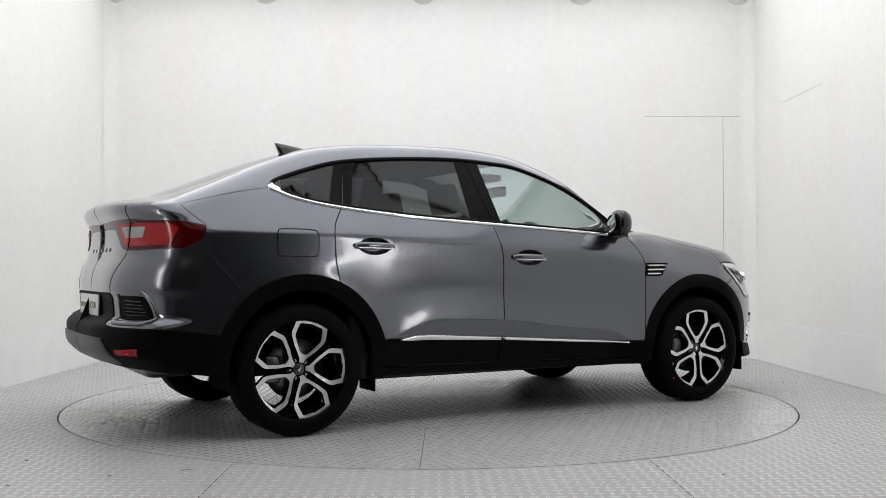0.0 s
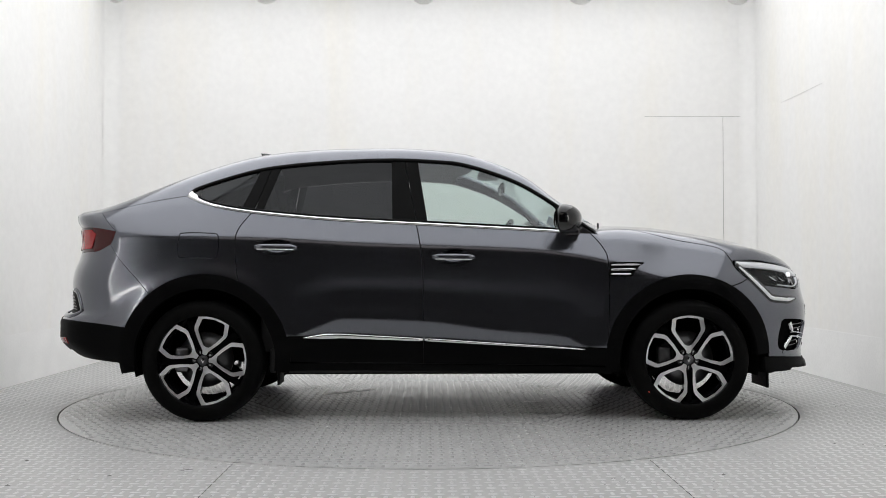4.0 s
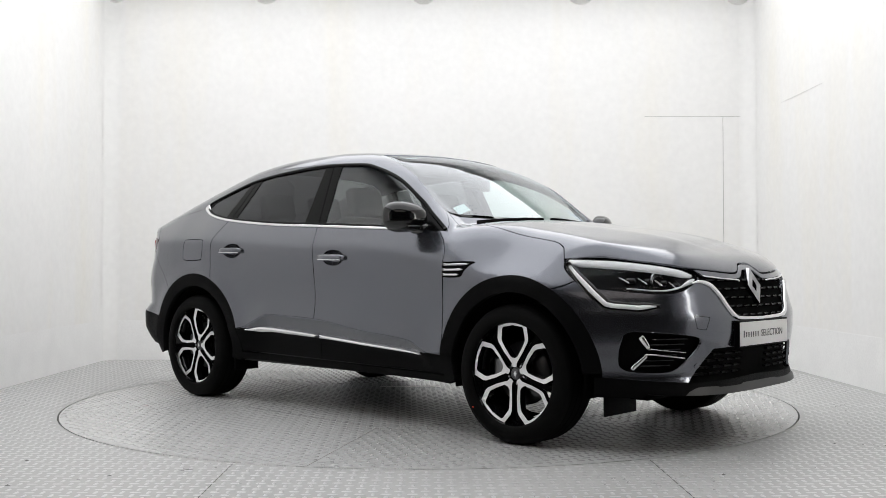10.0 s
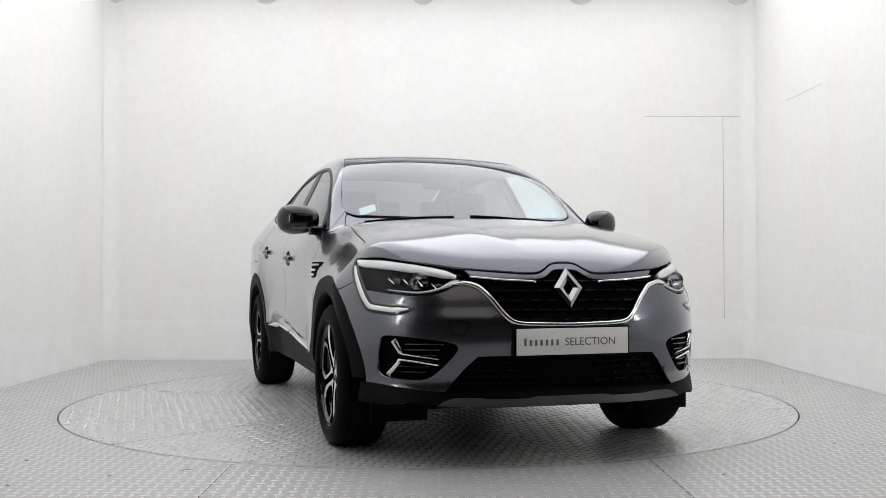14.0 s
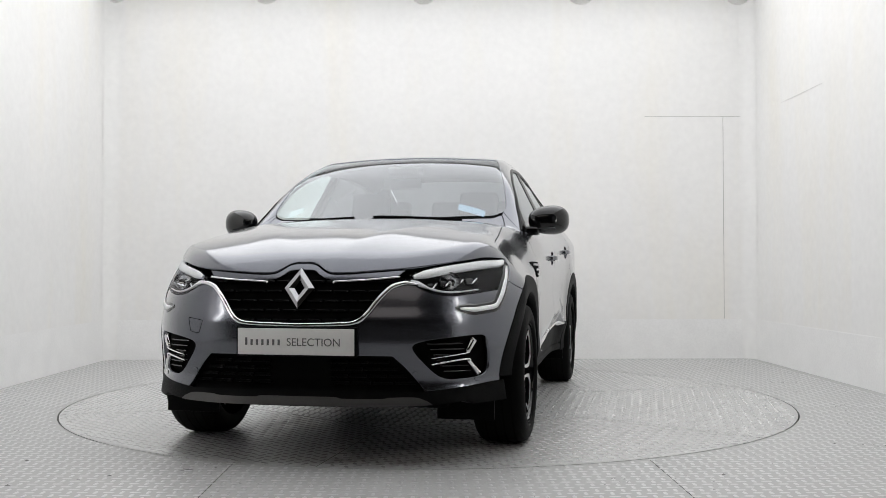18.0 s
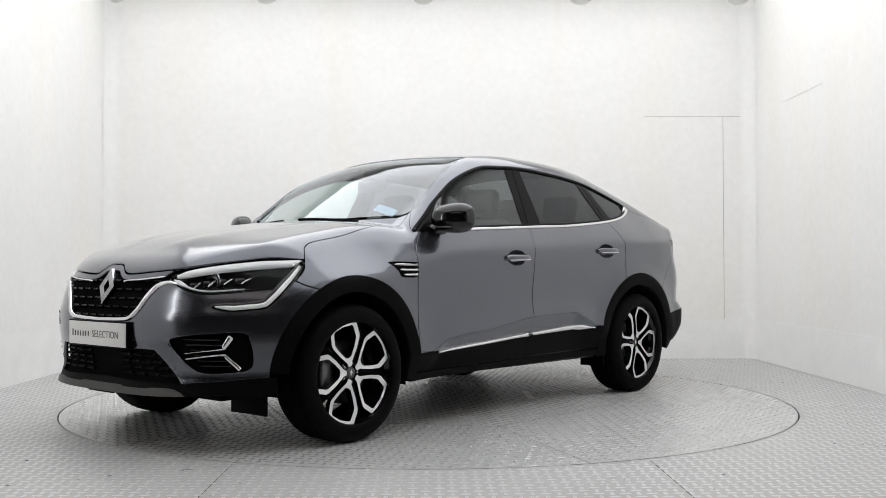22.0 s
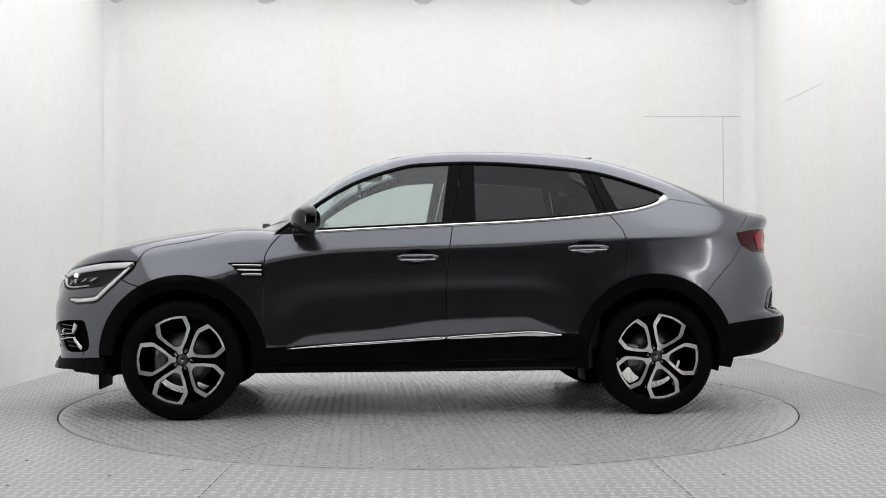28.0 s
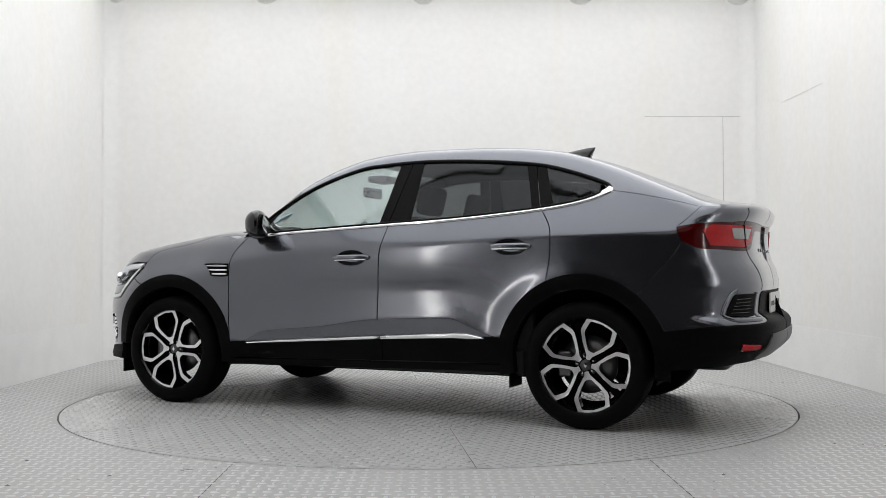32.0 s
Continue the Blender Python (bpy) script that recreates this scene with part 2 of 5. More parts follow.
def skin(x, y, z):
    """Below zero inside the car's skin."""
    a = np.abs(y)
    bow = np.clip((x + 0.2) / 0.6, 0, 1) * (1 - 0.6 * np.exp(-((x - 0.45) / 0.2) ** 2))
    ac = a - np.clip(x / 0.3, 0, 1) * np.maximum(a - 0.62, 0)
    canopy = z - (ROOF_Z(x + 0.30 * ac * ac * bow) - (0.032 - 0.004 * np.exp(-((x - 0.45) / 0.2) ** 2)) * (ac / 0.6) ** 2.2)
    rib = 0.020 + 0.46 * np.clip((2.15 - x) / 1.15, 0, 1)
    dome = 0.009 / (1 + np.exp(-(a - rib - 0.06) / 0.022)) - 0.009 / (1 + np.exp(-(a - rib - 0.20) / 0.05))
    hood = z - (HOOD_Z(x + 0.10 * a * a) - 0.041 * (a / 0.7) ** 2.4 + dome * np.clip((x - 0.9) / 0.3, 0, 1) * np.clip((2.1 - x) / 0.3, 0, 1))
    top = -smax(-canopy, -hood, 0.012)
    side = a - half_width(x, z)
    f = smax(side, top, 0.075)
    f = smax(f, x - (NOSE_X(z) - NOSE_SWEEP(z) * (a / 0.73) ** 3.9), 0.06)
    f = smax(f, TAIL_X(z) + 0.135 * (a / 0.76) ** 4.4 - x, 0.09)
    return f


def cast(o, d, far):
    """Where rays from o along d first meet the skin."""
    o, d = np.asarray(o, float), np.asarray(d, float)
    n = len(o)
    lo, hi = np.zeros(n), np.full(n, far)
    found = np.zeros(n, bool)
    prev = np.zeros(n)
    for s in np.linspace(0, far, 180)[1:]:
        p = o + d * s
        inside = (skin(p[:, 0], p[:, 1], p[:, 2]) < 0) & ~found
        hi[inside], lo[inside] = s, prev[inside]
        found |= inside
        prev[~found] = s
    for _ in range(22):
        mid = (lo + hi) / 2
        p = o + d * mid[:, None]
        inside = skin(p[:, 0], p[:, 1], p[:, 2]) < 0
        hi, lo = np.where(inside, mid, hi), np.where(inside, lo, mid)
    return o + d * hi[:, None]


def normal_at(p):
    e = 1e-3
    g = np.stack([skin(p[:, 0] + (k == 0) * e, p[:, 1] + (k == 1) * e, p[:, 2] + (k == 2) * e) - skin(p[:, 0] - (k == 0) * e, p[:, 1] - (k == 1) * e, p[:, 2] - (k == 2) * e) for k in range(3)], 1)
    return g / np.maximum(np.linalg.norm(g, axis=1), 1e-9)[:, None]


class Side:
    """Looking at the car's left side: (x, z)."""
    def out(uv):
        uv = np.asarray(uv, float)
        o = np.stack([uv[:, 0], np.full(len(uv), 1.2), uv[:, 1]], 1)
        return cast(o, np.tile((0, -1.0, 0), (len(uv), 1)), 1.2)

    def flat(p):
        return p[:, [0, 2]]


class Top:
    """Looking down: (x, y)."""
    def out(uv):
        uv = np.asarray(uv, float)
        o = np.stack([uv[:, 0], uv[:, 1], np.full(len(uv), 1.7)], 1)
        return cast(o, np.tile((0, 0, -1.0), (len(uv), 1)), 1.5)

    def flat(p):
        return p[:, [0, 1]]


class Front:
    """Looking at the nose: (y, z)."""
    def out(uv):
        uv = np.asarray(uv, float)
        o = np.stack([np.full(len(uv), 2.5), uv[:, 0], uv[:, 1]], 1)
        return cast(o, np.tile((-1.0, 0, 0), (len(uv), 1)), 2.5)

    def flat(p):
        return p[:, [1, 2]]


class Rear:
    """Looking at the tail: (y, z)."""
    def out(uv):
        uv = np.asarray(uv, float)
        o = np.stack([np.full(len(uv), -2.6), uv[:, 0], uv[:, 1]], 1)
        return cast(o, np.tile((1.0, 0, 0), (len(uv), 1)), 2.5)

    def flat(p):
        return p[:, [1, 2]]


class Oblique:
    """Looking from high on the left, half down: (x, height along the view)."""
    def out(uv):
        uv = np.asarray(uv, float)
        k = math.sqrt(0.5)
        o = np.stack([uv[:, 0], -uv[:, 1] * k + 0.9 * k + 0.5, uv[:, 1] * k + 0.9 * k + 0.5], 1)
        return cast(o, np.tile((0, -k, -k), (len(uv), 1)), 2.2)

    def flat(p):
        return np.stack([p[:, 0], (p[:, 2] - p[:, 1]) * math.sqrt(0.5)], 1)


def round_end(cx, sign):
    """Wrapped round one end of the car: (angle in metres, z)."""
    class Wrap:
        def out(uv):
            uv = np.asarray(uv, float)
            d = np.stack([np.cos(uv[:, 0]) * sign, np.sin(uv[:, 0]), np.zeros(len(uv))], 1)
            o = np.stack([np.full(len(uv), cx), np.zeros(len(uv)), uv[:, 1]], 1) + d * 1.6
            return cast(o, -d, 1.6)

        def flat(p):
            return np.stack([np.arctan2(p[:, 1], (p[:, 0] - cx) * sign), p[:, 2]], 1)
    return Wrap


Nose, Tail = round_end(1.25, 1), round_end(-1.35, -1)


def inside_poly(pt, poly):
    x, y = pt[:, 0], pt[:, 1]
    odd = np.zeros(len(pt), bool)
    for (x0, y0), (x1, y1) in zip(poly, np.roll(poly, -1, 0)):
        hit = ((y0 > y) != (y1 > y)) & (x < (x1 - x0) * (y - y0) / (y1 - y0 + 1e-12) + x0)
        odd ^= hit
    return odd


def edge_distance(pt, poly):
    best = np.full(len(pt), 9.0)
    for a, b in zip(poly, np.roll(poly, -1, 0)):
        ab = b - a
        t = np.clip(((pt - a) @ ab) / max(ab @ ab, 1e-12), 0, 1)
        best = np.minimum(best, np.linalg.norm(pt - a - t[:, None] * ab, axis=1))
    return best


def clean(loop, gap=0.004):
    keep = [loop[0]]
    for p in loop[1:]:
        if np.linalg.norm(p - keep[-1]) > gap:
            keep.append(p)
    while len(keep) > 3 and np.linalg.norm(keep[-1] - keep[0]) < gap:
        keep.pop()
    return np.array(keep)


from mathutils.geometry import delaunay_2d_cdt


def patch(loop, view, step=0.03, hole=None):
    """Fill a closed loop of skin points with skin, leaving out a hole: points and triangles."""
    loop = clean(np.asarray(loop, float))
    uv = view.flat(loop)
    n0 = len(uv)
    if hole is not None:
        hole = clean(np.asarray(hole, float))
        huv = view.flat(hole)
    lo, hi = uv.min(0), uv.max(0)
    gx, gy = np.meshgrid(np.arange(lo[0], hi[0] + step, step), np.arange(lo[1], hi[1] + step, step * 0.87))
    gx = gx + (np.arange(gx.shape[0]) % 2)[:, None] * step / 2
    g = np.stack([gx.ravel(), gy.ravel()], 1)
    g = g[inside_poly(g, uv)]
    if hole is not None:
        g = g[~inside_poly(g, huv) & (edge_distance(g, huv) > step * 0.45)]
    if len(g):
        g = g[edge_distance(g, uv) > step * 0.45]
    edges = [(i, (i + 1) % n0) for i in range(n0)]
    rim2 = uv
    if hole is not None:
        edges += [(n0 + i, n0 + (i + 1) % len(huv)) for i in range(len(huv))]
        rim2, loop = np.concatenate([uv, huv]), np.concatenate([loop, hole])
    both = np.concatenate([rim2, g]) if len(g) else rim2
    n = len(rim2)
    got = delaunay_2d_cdt([Vector(q) for q in both], edges, [], 1, 1e-6)
    verts2, tris, orig = np.array([tuple(q) for q in got[0]]), got[2], got[3]
    p = np.empty((len(verts2), 3))
    fresh = []
    for i, src in enumerate(orig):
        b = [k for k in src if k < n]
        if b:
            p[i] = loop[b[0]]
        else:
            fresh.append(i)
    if fresh:
        p[fresh] = view.out(verts2[fresh])
    mid = np.array([verts2[list(t)].mean(0) for t in tris])
    ok = inside_poly(mid, uv)
    if hole is not None:
        ok &= ~inside_poly(mid, huv)
    return p, [tuple(t) for t, k in zip(tris, ok) if k]


def mirror(loop):
    return np.asarray(loop) * (1, -1, 1)


def join(*patches):
    """Weld patches whose borders share points."""
    seen, verts, faces = {}, [], []
    for p, tris in patches:
        ids = []
        for q in p:
            key = tuple(np.round(q, 4))
            if key not in seen:
                seen[key] = len(verts)
                verts.append(q)
            ids.append(seen[key])
        faces += [tuple(ids[i] for i in t) for t in tris]
    return np.array(verts), [f for f in faces if len(set(f)) == 3]


def panel(name, got, material, parent, lift=0.0, gap=0.0037, depth=0.022, label="", flip=False):
    """One pressed panel from welded patches: skin lifted along its normals, shrunk by the shut gap, with turned-in edges."""
    p, tris = got
    if flip:
        p = mirror(p)
    n = normal_at(p)
    faces = []
    for t in tris:
        a, b, c = p[list(t)]
        faces.append(t if np.dot(np.cross(b - a, c - a), n[list(t)].sum(0)) > 0 else t[::-1])
    count = {}
    for t in faces:
        for i in range(3):
            count.setdefault(frozenset((t[i], t[(i + 1) % 3])), []).append((t[i], t[(i + 1) % 3]))
    border = [e[0] for e in count.values() if len(e) == 1]
    push = np.zeros_like(p)
    for a, b in border:
        d = p[b] - p[a]
        ln = np.linalg.norm(d)
        if ln > 1e-7:
            w = np.cross(n[a] + n[b], d / ln)
            w = w / max(np.linalg.norm(w), 1e-9)
            push[a] += w
            push[b] += w
    ln = np.linalg.norm(push, axis=1)
    push[ln > 1e-6] /= ln[ln > 1e-6][:, None]
    q = p + push * gap + n * lift
    verts, normals = list(q), list(n)
    rim = {}
    for a, b in border:
        for k in (a, b):
            if k not in rim:
                rim[k] = len(verts)
                verts += [q[k], q[k] - n[k] * depth * 0.12 - push[k] * 0.0012, q[k] - n[k] * depth]
                out = -push[k]
                mid = n[k] * 0.8 + out
                normals += [n[k], mid / max(np.linalg.norm(mid), 1e-9), out if np.linalg.norm(out) > 0.1 else n[k]]
        ra, rb = rim[a], rim[b]
        faces += [(rb, ra, ra + 1, rb + 1), (rb + 1, ra + 1, ra + 2, rb + 2)]
    return mesh_part(name, verts, faces, material, parent, label, True, normals)


def sweep(name, p, material, parent, width=0.012, high=0.006, label="", taper=None, flip=False, n=None, sink=0.003):
    """A rounded strip laid along skin points."""
    p = np.asarray(p, float)
    if flip:
        p = mirror(p)
    n = normal_at(p) if n is None else n
    t = np.gradient(p, axis=0)
    t /= np.maximum(np.linalg.norm(t, axis=1), 1e-9)[:, None]
    s = np.cross(n, t)
    s /= np.maximum(np.linalg.norm(s, axis=1), 1e-9)[:, None]
    prof = ((-0.5, -sink / high), (-0.48, 0.55), (-0.3, 0.95), (0.0, 1.0), (0.3, 0.95), (0.48, 0.55), (0.5, -sink / high))
    v, f = [], []
    k = len(prof)
    w = width if taper is None else width * np.interp(np.linspace(0, 1, len(p)), [a for a, _ in taper], [b for _, b in taper])
    w = np.broadcast_to(w, (len(p),))
    for i in range(len(p)):
        for a, h in prof:
            v.append(p[i] + s[i] * a * w[i] + n[i] * h * high)
    for i in range(len(p) - 1):
        for j in range(k - 1):
            f.append((i * k + j, i * k + j + 1, (i + 1) * k + j + 1, (i + 1) * k + j))
    f += [tuple(range(k)), tuple((len(p) - 1) * k + j for j in reversed(range(k)))]
    if flip:
        f = [q[::-1] for q in f]
    return mesh_part(name, v, f, material, parent, label)


# ---------------------------------------------------------------- the studio
def slab(name, x0, x1, y0, y1, z0, z1, material, label, category, bevel=0.0):
    ob = part(name, box_bm(x0, x1, y0, y1, z0, z1, bevel), material)
    return tagged(ob, label, category, kind="structure")


TABLE_R = 2.26
HALL = dict(left=-3.06, right=3.08, back=2.87, front=-10.0, top=4.0)


def studio():
    h = HALL
    # floor sheet with the round pit of the turntable
    bm = bmesh.new()
    n = 128
    ring = [bm.verts.new(((TABLE_R + 0.009) * math.cos(2 * math.pi * i / n), (TABLE_R + 0.009) * math.sin(2 * math.pi * i / n), 0)) for i in range(n)]
    low = [bm.verts.new((v.co.x, v.co.y, -0.08)) for v in ring]
    rim = []
    for v in ring:
        k = min((5.0 / abs(v.co.x)) if abs(v.co.x) > 1e-6 else 99, ((4.0 if v.co.y > 0 else 10.2) / abs(v.co.y)) if abs(v.co.y) > 1e-6 else 99)
        rim.append(bm.verts.new((v.co.x * k, v.co.y * k, 0)))
    for i in range(n):
        j = (i + 1) % n
        bm.faces.new((ring[i], rim[i], rim[j], ring[j]))
        bm.faces.new((low[i], ring[i], ring[j], low[j]))
    bm.faces.new(low)
    for x, y in ((5, 4), (-5, 4), (5, -10.2), (-5, -10.2)):
        near = sorted(rim, key=lambda v: (v.co.x - x) ** 2 + (v.co.y - y) ** 2)[:2]
        c = bm.verts.new((x, y, 0))
        a, b = near
        if (a.co - c.co).cross(b.co - c.co).z < 0:
            a, b = b, a
        bm.faces.new((c, a, b))
    bmesh.ops.recalc_face_normals(bm, faces=bm.faces[:])
    fl = part("floor", bm, FLOORM)
    tagged(fl, "light grey tread-plate metal studio floor", "floor", kind="structure")

    slab("wall_back", h["left"] - 0.2, h["right"] + 0.2, h["back"], h["back"] + 0.2, 0, h["top"], WALLW, "white painted studio back wall with faint panel seams", "wall")
    slab("wall_left", h["left"] - 0.2, h["left"], -4.0, h["back"] - 0.002, 0, h["top"], WALLW, "white painted studio side wall", "wall")
    slab("wall_right", h["right"], h["right"] + 0.2, -4.0, h["back"] - 0.002, 0, h["top"], WALLW, "white painted studio side wall", "wall")
    slab("wall_hall_left", -5.2, -5.0, -10.2, -3.8, 0, h["top"], BACKM, "dark hall wall beyond the studio booth", "wall")
    slab("wall_hall_right", 5.0, 5.2, -10.2, -3.8, 0, h["top"], BACKM, "dark hall wall beyond the studio booth", "wall")
    slab("wall_return_left", -5.0, h["left"] - 0.2, -4.0, -3.8, 0, h["top"], BACKM, "dark return wall beside the booth opening", "wall")
    slab("wall_return_right", h["right"] + 0.2, 5.0, -4.0, -3.8, 0, h["top"], BACKM, "dark return wall beside the booth opening", "wall")
    slab("wall_front", -5.2, 5.2, -10.4, -10.2, 0, h["top"], BACKM, "dark hall wall facing the booth", "wall")
    # Unseen dark sheet laid on the hall floor so the car's sides reflect darkly.
    slab("floor_dark_sheet", -5.0, 5.0, -10.2, -4.1, 0.0, 0.006, BACKM, "dark unseen sheet added over the hall floor to darken reflections", "floor")
    slab("ceiling", -5.2, 5.2, -4.0, h["back"] + 0.2, h["top"], h["top"] + 0.15, CEILM, "white studio ceiling", "ceiling")
    slab("ceiling_hall", -5.2, 5.2, -10.4, -4.001, h["top"], h["top"] + 0.15, BACKM, "dark hall ceiling in front of the booth", "ceiling")

    # paint-white kick boards at the foot of the walls
    def kick(name, x0, x1, y0, y1):
        return slab(name, x0, x1, y0, y1, 0, 0.375, SKIRTW, "bright white painted band along the foot of the wall", "baseboard")
    kick("baseboard_back", h["left"] + 0.004, h["right"] - 0.004, h["back"] - 0.004, h["back"] - 0.0005)
    kick("baseboard_left", h["left"] + 0.0005, h["left"] + 0.004, -3.99, h["back"] - 0.0045)
    kick("baseboard_right", h["right"] - 0.004, h["right"] - 0.0005, -3.99, h["back"] - 0.0045)
    # rounded corner strips
    for name, sx in (("trim_corner_left", -1), ("trim_corner_right", 1)):
        bm = bmesh.new()
        cx = h["left"] if sx < 0 else h["right"]
        r = 0.13
        pts = []
        for i in range(13):
            a = math.pi / 2 * i / 12
            pts.append((cx - sx * (r - r * math.sin(a)) - sx * 0.002, h["back"] - (r - r * math.cos(a)) - 0.002))
        cols = [[bm.verts.new((x, y, z)) for z in (0.0, h["top"] - 0.002)] for x, y in pts]
        for a, b in zip(cols, cols[1:]):
            f = bm.faces.new((a[0], b[0], b[1], a[1]))
            f.smooth = True
        bmesh.ops.recalc_face_normals(bm, faces=bm.faces[:])
        tagged(part(name, bm, WALLW), "white rounded corner strip between studio walls", "trim", kind="structure")


def seam_line(name, x0, x1, z0, z1):
    """A thin dark joint between two sheets of the back wall."""
    y = HALL["back"]
    return tagged(part(name, box_bm(x0, x1, y - 0.003, y + 0.001, z0, z1), JOINTW),
                  "thin dark joint between white wall sheets", "trim", kind="structure")


def ceiling_light(x0, x1, y0, y1, z, watts, tone=(0.975, 0.985, 1.0)):
    ob = new("ceiling_light")
    ob.location = ((x0 + x1) / 2, (y0 + y1) / 2, z)
    w, d = (x1 - x0) / 2, (y1 - y0) / 2
    bm = bmesh.new()
    for a in ((-w, w, -d, -d + 0.006), (-w, w, d - 0.006, d), (-w, -w + 0.006, -d + 0.006, d - 0.006), (w - 0.006, w, -d + 0.006, d - 0.006)):
        box_bm(*a, -0.04, 0.04, bm=bm)
    part("frame", bm, CEILM, ob)
    part("back_sheet", box_bm(-w, w, -d, d, 0.041, 0.025), CEILM, ob)
    for s in (-1, 1):
        part("hanger", box_bm(s * w * 0.8 - 0.01, s * w * 0.8 + 0.01, -0.01, 0.01, 0.026, HALL["top"] - z), CLAD, ob)
    lamp = bpy.data.lights.new("ceiling_lamp", "AREA")
    lamp.shape, lamp.size, lamp.size_y, lamp.energy = "RECTANGLE", 2 * w - 0.012, 2 * d - 0.012, watts
    lamp.color = tone
    lo = new("lamp", lamp)
    lo.location = ((x0 + x1) / 2, (y0 + y1) / 2, z + 0.0)
    tagged(lo, "", "")
    tagged(ob, "large white framed luminous ceiling panel out of view", "ceiling light", "luminous ceiling panels")
    return ob


def softbox(x, y, z, watts):
    """Upright soft light on a stand beside the camera's view, facing the turntable."""
    ob = new("softbox")
    ob.matrix_world = pose(x, y, 0, 0, 0, math.degrees(math.atan2(-y, -x)) - 90)
    bm = bmesh.new()
    for a in ((-0.58, -0.55, -0.83, 0.83), (0.55, 0.58, -0.83, 0.83), (-0.55, 0.55, -0.83, -0.80), (-0.55, 0.55, 0.80, 0.83)):
        box_bm(a[0], a[1], -0.12, 0.02, z + a[2], z + a[3], bm=bm)
    part("hood", bm, CLAD, ob)
    part("back_sheet", box_bm(-0.58, 0.58, -0.14, -0.121, z - 0.83, z + 0.83), CLAD, ob)
    part("pole", box_bm(-0.015, 0.015, -0.17, -0.14, 0.02, z + 0.5), CLAD, ob)
    for k in range(3):
        bm = box_bm(0, 0.42, -0.012, 0.012, 0.0, 0.022)
        bm.transform(pose(0, -0.155, 0, 0, 0, 90 + 120 * k))
        part("leg", bm, CLAD, ob)
    lamp = bpy.data.lights.new("soft_lamp", "AREA")
    lamp.shape, lamp.size, lamp.size_y, lamp.energy = "RECTANGLE", 1.08, 1.58, watts
    lo = new("lamp", lamp)
    lo.matrix_world = ob.matrix_world @ pose(0, 0.0, z, 90, 0, 180)
    tagged(ob, "tall black softbox lamp on a stand beside the turntable", "studio light", "soft lamps beside the camera")
    return ob


def wall_shade_dome(x):
    """Small rounded dome high on the back wall, added to cast a soft shadow."""
    v, f = lathe([(0.0, -0.12), (0.06, -0.115), (0.11, -0.085), (0.14, -0.03), (0.145, 0.0)], 28)
    ob = mesh_part("wall_shade_dome", [(x + a, HALL["back"] + y - 0.001, 3.525 + c) for a, y, c in v], f, SKIRTW)
    return tagged(ob, "small white dome added high on the back wall for its shading", "wall fitting", "fittings along the back wall")


def treads(name, inside, x0, x1, y0, y1, pitch, parent, material, turned=0.0):
    """Raised lozenge pattern of tread plate: one ridge in each square, turned by ninety degrees from square to square."""
    ca, sa = math.cos(math.radians(turned)), math.sin(math.radians(turned))
    ix, iy = np.meshgrid(np.arange(int((x1 - x0) / pitch)), np.arange(int((y1 - y0) / pitch)))
    ix, iy = ix.ravel(), iy.ravel()
    cx, cy = x0 + (ix + 0.5) * pitch, y0 + (iy + 0.5) * pitch
    ok = inside(cx * ca - cy * sa, cx * sa + cy * ca)
    ix, iy, cx, cy = ix[ok], iy[ok], cx[ok], cy[ok]
    turn = (ix + iy) % 2 == 0
    rng = np.random.default_rng(3)
    V, Fc, base = [], [], 0
    hl, hw, hh = pitch * 0.50, pitch * 0.19, 0.0030
    shape = np.array([(-hl, 0, -0.0005), (-hl * 0.55, -hw, -0.0005), (hl * 0.55, -hw, -0.0005), (hl, 0, -0.0005), (hl * 0.55, hw, -0.0005), (-hl * 0.55, hw, -0.0005),
                      (-hl * 0.6, 0, hh), (hl * 0.6, 0, hh)])
    fc = [(0, 1, 6), (1, 2, 7, 6), (2, 3, 7), (3, 4, 7), (4, 5, 6, 7), (5, 0, 6)]
    for off in (0.0,):
        p = shape + (0, off * pitch, 0)
        q = np.stack([-p[:, 1], p[:, 0], p[:, 2]], 1)
        blk = np.where(turn[:, None, None], p[None], q[None]).copy()
        blk[:, :, 0] += cx[:, None]
        blk[:, :, 1] += cy[:, None]
        blk[:, 6:, 2] *= rng.uniform(0.75, 1.0, len(cx))[:, None]
        V.append(blk.reshape(-1, 3))
    V = np.concatenate(V)
    V[:, :2] = np.stack([V[:, 0] * ca - V[:, 1] * sa, V[:, 0] * sa + V[:, 1] * ca], 1)
    cells = len(V) // 8
    me = bpy.data.meshes.new(name)
    loops, sizes = [], []
    for f in fc:
        loops.append(np.array(f))
        sizes.append(len(f))
    one = np.concatenate(loops)
    allv = (one[None] + (np.arange(cells) * 8)[:, None]).ravel()
    size = np.tile(sizes, cells)
    me.vertices.add(len(V))
    me.vertices.foreach_set("co", V.ravel().astype(np.float32))
    me.loops.add(len(allv))
    me.loops.foreach_set("vertex_index", allv.astype(np.int32))
    me.polygons.add(len(size))
    me.polygons.foreach_set("loop_start", (np.cumsum(size) - size).astype(np.int32))
    me.polygons.foreach_set("loop_total", size.astype(np.int32))
    me.update(calc_edges=True)
    me.materials.append(material)
    ob = new(name, me)
    if parent:
        ob.parent = parent
    tagged(ob, "raised tread pattern of the metal plate", kind="stuff")
    return ob


